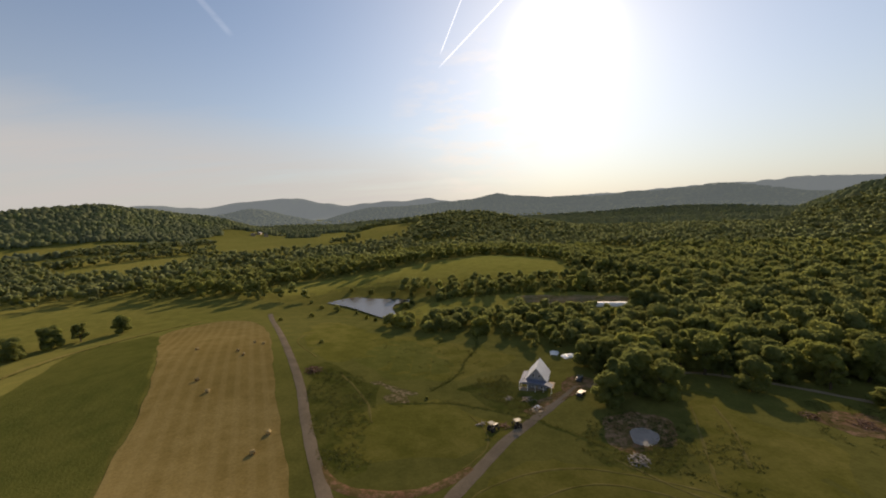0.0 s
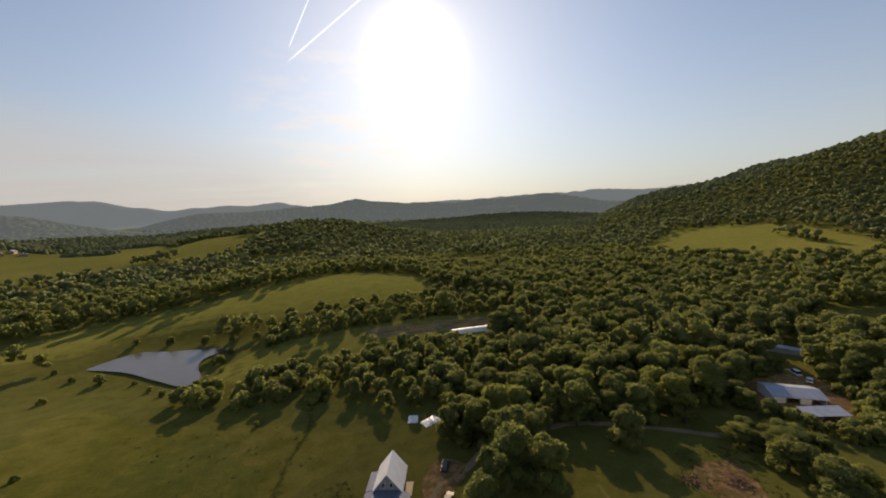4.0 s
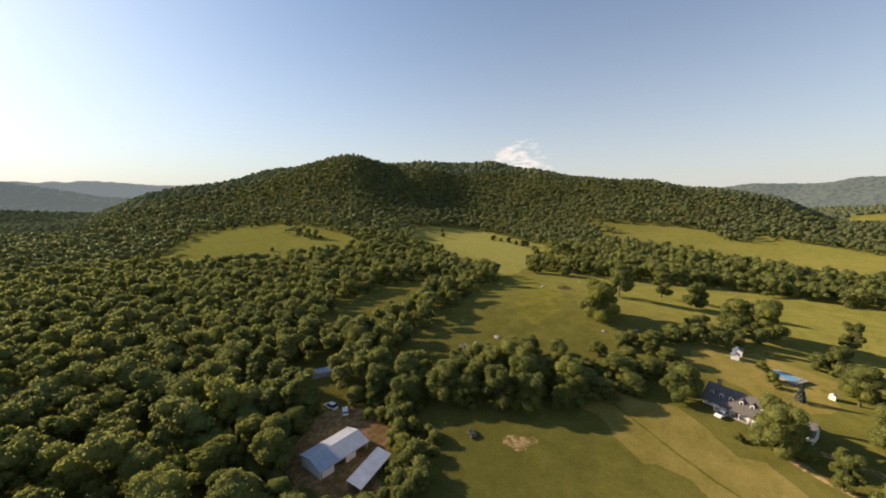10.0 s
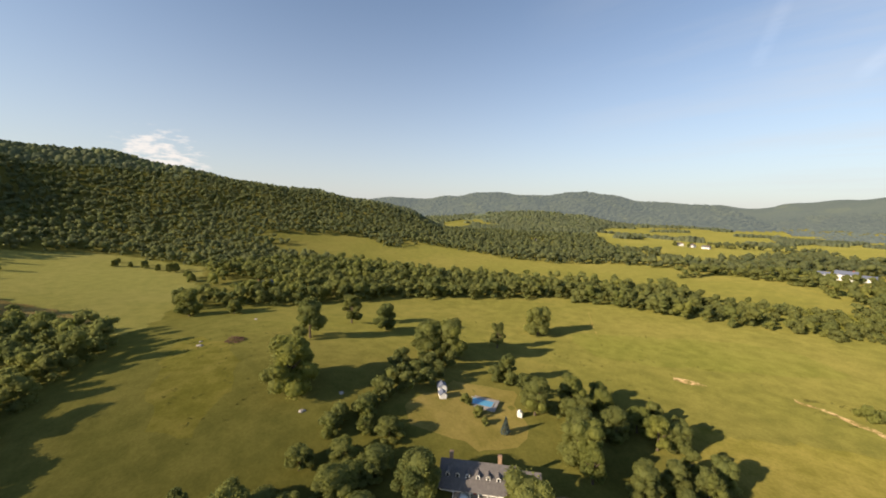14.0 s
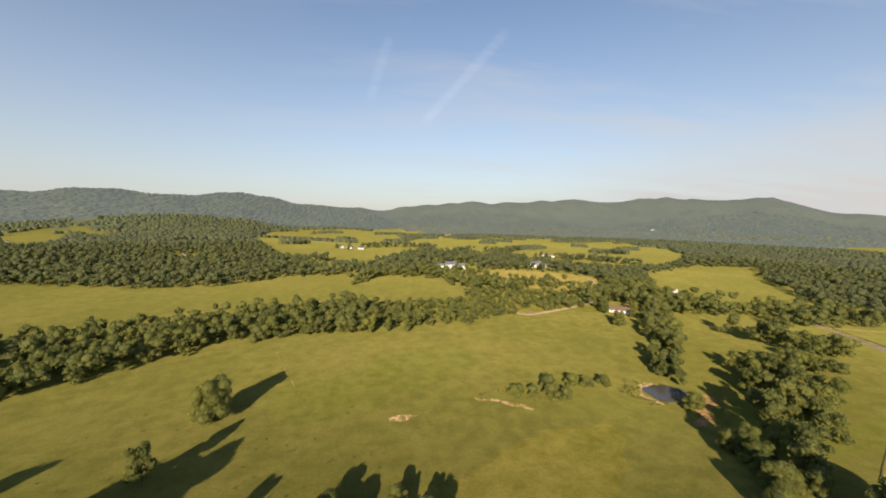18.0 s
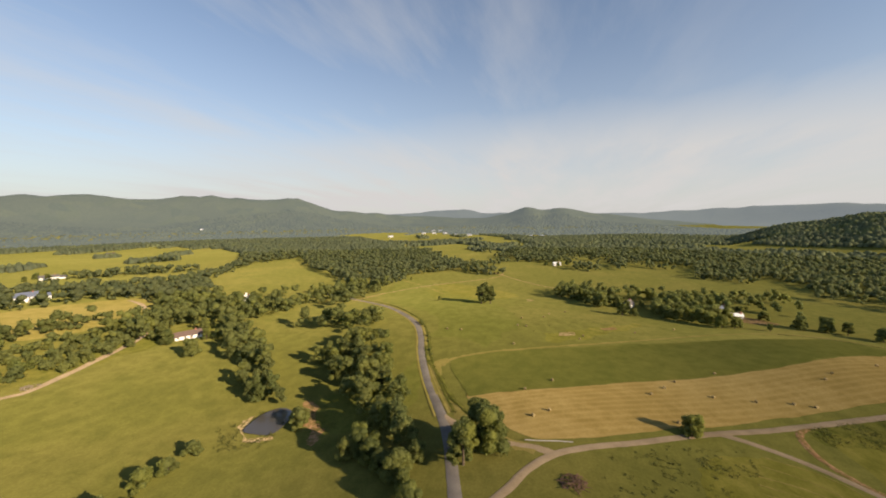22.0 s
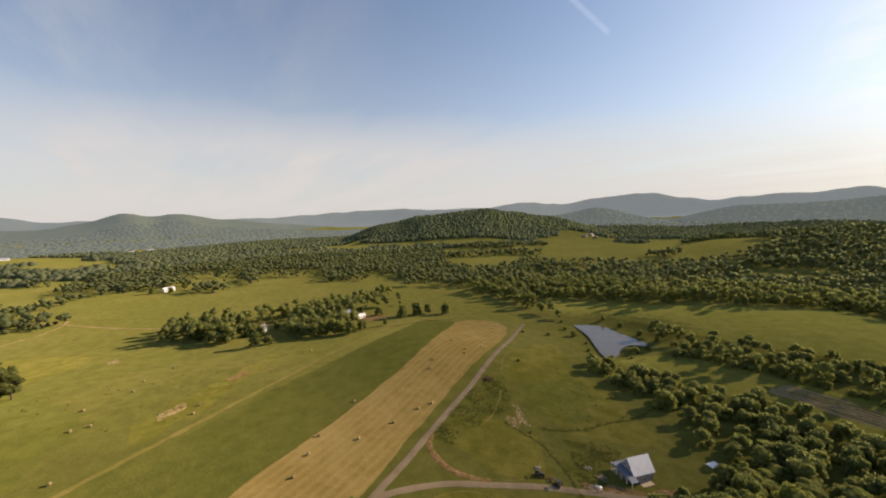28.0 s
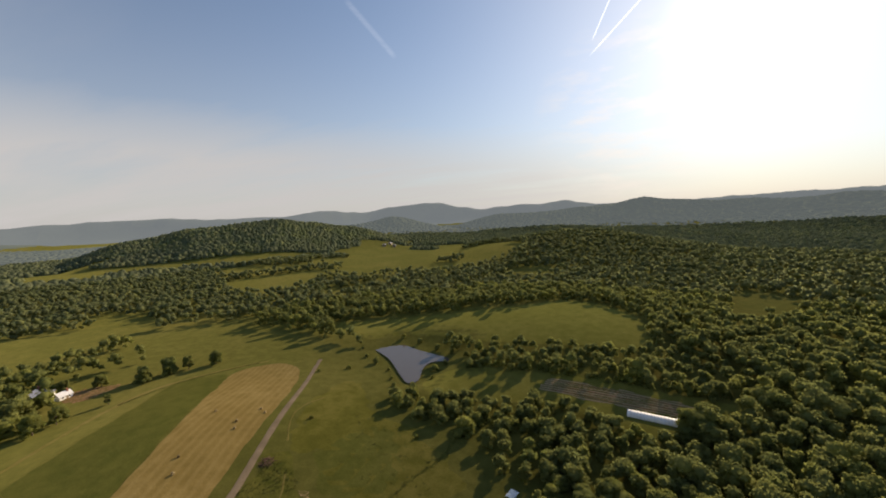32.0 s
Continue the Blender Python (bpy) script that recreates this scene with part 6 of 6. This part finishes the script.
def tractor(x, y, turn, paint, label):
    root = thing("tractor", x, y, turn, label, "tractor", "farm machines")
    part("bonnet", prism([(0.1, 0.8), (1.9, 0.8), (1.95, 1.4), (0.1, 1.6)], 0.8), paint, root)
    part("chassis", box(3.2, 0.5, 0.4, 0.3, 0, 0.5), M["machine"], root)
    part("canopy", box(1.5, 1.5, 0.10, -0.6, 0, 2.5, 0.03), M["machine"], root, "dark canopy roof")
    part("seat", prism([(-0.9, 1.0), (-0.4, 1.0), (-0.4, 1.15), (-0.8, 1.15), (-0.9, 1.6)], 0.5), M["rubber"], root)
    for px in (-1.25, 0.05):
        for py in (-0.65, 0.65):
            part("canopy_post", box(0.07, 0.07, 1.7, px, py, 0.85), M["machine"], root)
    for px, r, w in ((-0.7, 0.75, 0.45), (1.5, 0.45, 0.28)):
        for s in (-1, 1):
            t = part("wheel", wheel(r, w, px, s * 0.8, r), M["rubber"], root, "black ribbed tyre")
            part("rim", wheel(r * 0.55, w + 0.04, px, s * 0.81, r, 10), paint, t)
    return root


def pile(name, x, y, wide, tall, count, mat, label, seed, length=2.2, category="pile"):
    """A heap of crossed sticks, boards or scrap."""
    rng = random.Random(seed)
    pieces = []
    for k in range(count):
        a, r = rng.uniform(0, 6.28), wide * math.sqrt(rng.random())
        h = tall * (1 - (r / wide) ** 1.5) * rng.uniform(0.2, 1.0)
        b, t = rng.uniform(0, 6.28), rng.uniform(-0.5, 0.5)
        l = length * rng.uniform(0.5, 1.2) / 2
        c = Vector((r * math.cos(a), r * math.sin(a), h + 0.12))
        d = Vector((math.cos(b) * math.cos(t), math.sin(b) * math.cos(t), math.sin(t))) * l
        p, q = c - d, c + d
        p.z, q.z = max(p.z, 0.03), max(q.z, 0.03)
        e = rng.uniform(0.05, 0.12)
        pieces.append(tube([p, (p + q) / 2 + Vector((0, 0, 0.1)), q], [e, e, e * 0.7], 4))
    ob = part(name, merge(*pieces), mat)
    ob.matrix_basis = pose(x, y, float(height(x, y)))
    return tagged(ob, label, category)


def rock(name, x, y, size, mat, label, seed, category="rock"):
    bm = bmesh.new()
    bmesh.ops.create_icosphere(bm, subdivisions=2, radius=1.0)
    rng = random.Random(seed)
    for v in bm.verts:
        k = rng.uniform(0.78, 1.12)
        v.co = Vector((v.co.x * size * k * 1.3, v.co.y * size * k, max(v.co.z, -0.3) * size * 0.55 * k))
    ob = part(name, bm, mat)
    ob.matrix_basis = pose(x, y, float(height(x, y)) + size * 0.1, 0, 0, seed * 50)
    return tagged(ob, label, category)


tractor(5, 85, 40, M["machine"], "dark tractor with a flat canopy in the meadow")
tractor(12, 86.5, 100, M["machine"], "dark tractor parked near the gravel driveway")
pile("scrap_heap", 2, 88, 1.0, 0.8, 16, M["greytwig"], "small heap of grey scrap in the grass", 1, 1.6)
pile("scrap_heap", 8.5, 86.5, 1.3, 0.9, 20, M["brush"], "dark heap of timber beside the tractors", 2, 1.8)
pile("scrap_heap", 20, 96, 2.0, 0.5, 26, M["wood"], "low heap of pale timber scrap below the white house", 3, 2.6)
pile("scrap_heap", 19, 103, 1.6, 0.5, 18, M["wood"], "low heap of pale timber beside the white house", 4, 2.8)
pile("scrap_heap", 13, 104, 1.4, 0.6, 14, M["greytwig"], "grey rubble heap in the weeds", 5, 1.5)
pile("scrap_pile", 36, 68, 2.4, 0.9, 46, M["greytwig"], "grey scrap heap below the muddy pool", 6, 2.0)
pile("brush_pile", 33, -24, 3.8, 1.6, 90, M["brush"], "dark brown heap of stumps beside the lane", 7, 2.6)
pile("brush_pile", -57, 120, 3.0, 1.8, 80, M["brush"], "dark reddish brush heap beside the lane", 8, 2.2)
pile("brush_pile", 306, -9, 4.2, 2.0, 90, M["brush"], "reddish brush heap in the open pasture", 9, 3.0)
pile("brush_pile", 99, 78, 3.0, 1.2, 60, M["brush"], "dark brush heap on the red yard", 10, 2.2)
pile("brush_pile", 90, 83, 2.0, 0.9, 36, M["brush"], "small dark brush heap on the red soil", 11, 1.8)
pile("scrap_pile", 228, 59, 2.0, 0.7, 30, M["greytwig"], "grey fallen branches by the tree line", 12, 3.0)
pile("scrap_pile", 27, -291, 4.0, 1.3, 60, M["wood"], "heap of reddish rubble beside the scrub", 13, 2.5)
for k, (x, y, s) in enumerate(((233, 44, 1.4), (230, 54, 0.9), (229, -17, 0.8), (311, 4, 1.2), (229, -3, 0.9), (318, 2, 0.7), (352, -35, 0.9))):
    rock("rock", x, y, s, M["stone"], "pale grey rock lying in the pasture", k + 1)
car(173.5, -14.5, 116, M["plastic"], "white car on the lawn of the grey-roofed house")
car(188, 107, 60, M["plastic"], "white truck parked behind the barn", 2.0, 5.4)
car(185, 101, 20, M["plastic"], "pale old car behind the barn")
car(41, 117, 60, M["machine"], "dark car beside the white house")
car(37, 105, 50, M["machine"], "dark car at the end of the driveway")
def tarp(x, y, long, wide, turn, label, seed):
    """A crumpled plastic sheet thrown over a low heap."""
    bm = bmesh.new()
    bmesh.ops.create_grid(bm, x_segments=14, y_segments=10, size=1.0)
    rng = random.Random(seed)
    for v in bm.verts:
        r = max(abs(v.co.x), abs(v.co.y))
        v.co = Vector((v.co.x * long / 2 * rng.uniform(0.92, 1.06), v.co.y * wide / 2 * rng.uniform(0.9, 1.08), 0.08 + 0.9 * (1 - r**2) * rng.uniform(0.5, 1.1) + rng.uniform(0, 0.12)))
    ob = part("plastic_tarp", bm, M["gloss"])
    ob.matrix_basis = pose(x, y, float(height(x, y)), 0, 0, turn)
    return tagged(ob, label, "tarp", "plastic tarps")


tarp(45.5, 141, 6.5, 4.2, 20, "crumpled shiny white plastic tarp beside the creek trees", 3)
tarp(40.5, 145, 4.6, 3.4, 70, "small shiny white plastic tarp in the grass", 4)
tarp(20.5, 97.5, 2.4, 1.6, 35, "small white plastic sheet below the white house", 5)
tank = thing("water_tank", 84, 39, 15, "white plastic water tank lying in the pasture", "tank")
part("body", tube([(-1.3, 0, 0.85), (-1.15, 0, 0.85), (1.15, 0, 0.85), (1.3, 0, 0.85)], [0.5, 0.8, 0.8, 0.5], 16), M["plastic"], tank)
for x in (-0.8, 0.8):
    part("cradle", box(0.2, 1.3, 0.35, x, 0, 0.0), M["wood"], tank)
rail = thing("drain_pipe", 14.5, -31, 105, "long pale pipe lying along the lane", "pipe")
part("pipe", tube([(-8, 0.6, 0.18), (-3, 0.1, 0.18), (3, 0.1, 0.18), (8, -0.5, 0.18)], [0.2, 0.2, 0.2, 0.2], 10), M["stone"], rail)
hutch = thing("garden_shelter", 182, -55, 30, "small white shelter on the lawn", "shelter")
part("wall", prism([(-0.8, 0), (0.8, 0), (0.8, 1.4), (0, 2.0), (-0.8, 1.4)], 1.6), M["white"], hutch)
# solid dark panel painted as the shade of a doorway
part("opening", box(0.8, 0.06, 1.2, 0, -0.81, 0.0), M["dark"], hutch)
car(171, 59, 15, M["machine"], "dark farm trailer standing on the lawn", 1.2, 4.0)
for x, y in ((164, -12),):
    plant(SHRUB, x, y, 0.6, "small round shrub on the lawn", "shrubs")



# ---- rank weeds and tussocks ----
def tufts(name, spots, tall, size, leaves, mat, label, seed):
    """Many low clumps of leaves, joined."""
    rng = np.random.default_rng(seed)
    spots = np.asarray(spots, float)
    foot = np.stack([spots[:, 0], spots[:, 1], height(spots[:, 0], spots[:, 1])], -1)
    k = rng.uniform(0.5, 1.5, (len(spots), 1, 1))
    off = rng.normal(0, 0.42, (len(spots), leaves, 3)) * k
    off[..., 2] = np.abs(rng.uniform(0.1, 1.0, off.shape[:2])) * tall * k[..., 0]
    way = off * (1, 1, 0) + (0, 0, 0.5)
    way /= np.linalg.norm(way, axis=-1, keepdims=True)
    V = sprays(foot[:, None] + off, way, size, rng)
    return tagged(new(name, np_mesh(name, V, np.arange(len(V)).reshape(-1, 4), mat)), label, "weeds", kind="stuff")


def strewn(poly, count, rng):
    """Random places inside a polygon, gathered in drifts."""
    p = np.array(poly, float)
    x, y = rng.uniform(p[:, 0].min(), p[:, 0].max(), count), rng.uniform(p[:, 1].min(), p[:, 1].max(), count)
    keep = inside(poly, x, y) & (np.sin(x / 3.1 + 2 * np.sin(y / 4.7)) + np.sin(y / 2.6) > rng.uniform(-1.6, 1.2, count))
    return list(zip(x[keep], y[keep]))


rng = np.random.default_rng(64)
spots = []
for poly, count in (
    ([(-41, 75), (-56, 111), (-59, 128), (-39, 119), (-32, 105), (-27, 92), (-31, 82), (-24, 69), (-34, 66)], 1500),
    ([(-1, 111), (6, 124), (17, 125), (16, 111), (23, 96), (19, 91), (11, 99)], 900),
    ([(25, 73), (34, 62), (47, 63), (55, 78), (47, 94), (33, 89)], 700),
    ([(83, 69), (89, 62), (108, 73), (116, 84), (106, 95), (93, 96)], 400),
    ([(5, -143), (28, -142), (34, -159), (21, -172), (2, -164)], 500),
    ([(-9, -146), (1, -144), (29, -116), (22, -108), (-3, -128)], 350),
    ([(-48, 139), (5, 125), (21, 144), (-8, 166), (-49, 178)], 180),
    ([(92, -163), (115, -154), (113, -142), (78, -136), (75, -148)], 160),
    ([(3, 8), (-8, 34), (6, 34), (16, 16), (19, -4), (15, -9)], 500),
    ([(37, 63), (39, 74), (53, 86), (68, 79), (61, 63), (51, 53)], 420),
    ([(18, -15), (10, 8), (18, 21), (36, 15), (30, -16)], 160),
    ([(19, -10), (60, -29), (112, -20), (121, 10), (90, 38), (58, 39), (38, 11)], 260),
    ([(201, -20), (271, -91), (264, -186), (163, -216), (116, -151), (151, -94)], 260),
    ([(229, 36), (329, 16), (345, -34), (259, -19)], 200),
    ([(-112, -27), (-172, -98), (-205, -54), (-193, 48), (-149, 34)], 260),
    ([(100, -308), (70, -323), (25, -332), (17, -307), (45, -296), (73, -290), (95, -289)], 900),
):
    spots += strewn(poly, count, rng)
for line in ([(-25, 100), (-13, 101), (-5, 101), (6, 97), (15, 92), (22, 86), (31, 75), (37, 69)], [(8, 178), (7, 156), (1, 140), (-3, 125), (-13, 110)], [(-78, -109), (-60, -101), (-39, -87), (-19, -76), (-3, -64), (6, -54)], [(-195, 135), (-192, 168), (-168, 213)], beside(VERGE, -5.4)):
    way = smooth_line(line, 0.8)
    spots += [tuple(p) for p in way + rng.normal(0, 0.6, way.shape)]
tufts("rank_weeds", spots, 0.34, 0.14, 12, M["weedleaf"], "rank dark green weeds in drifts along ditches and lane", 65)
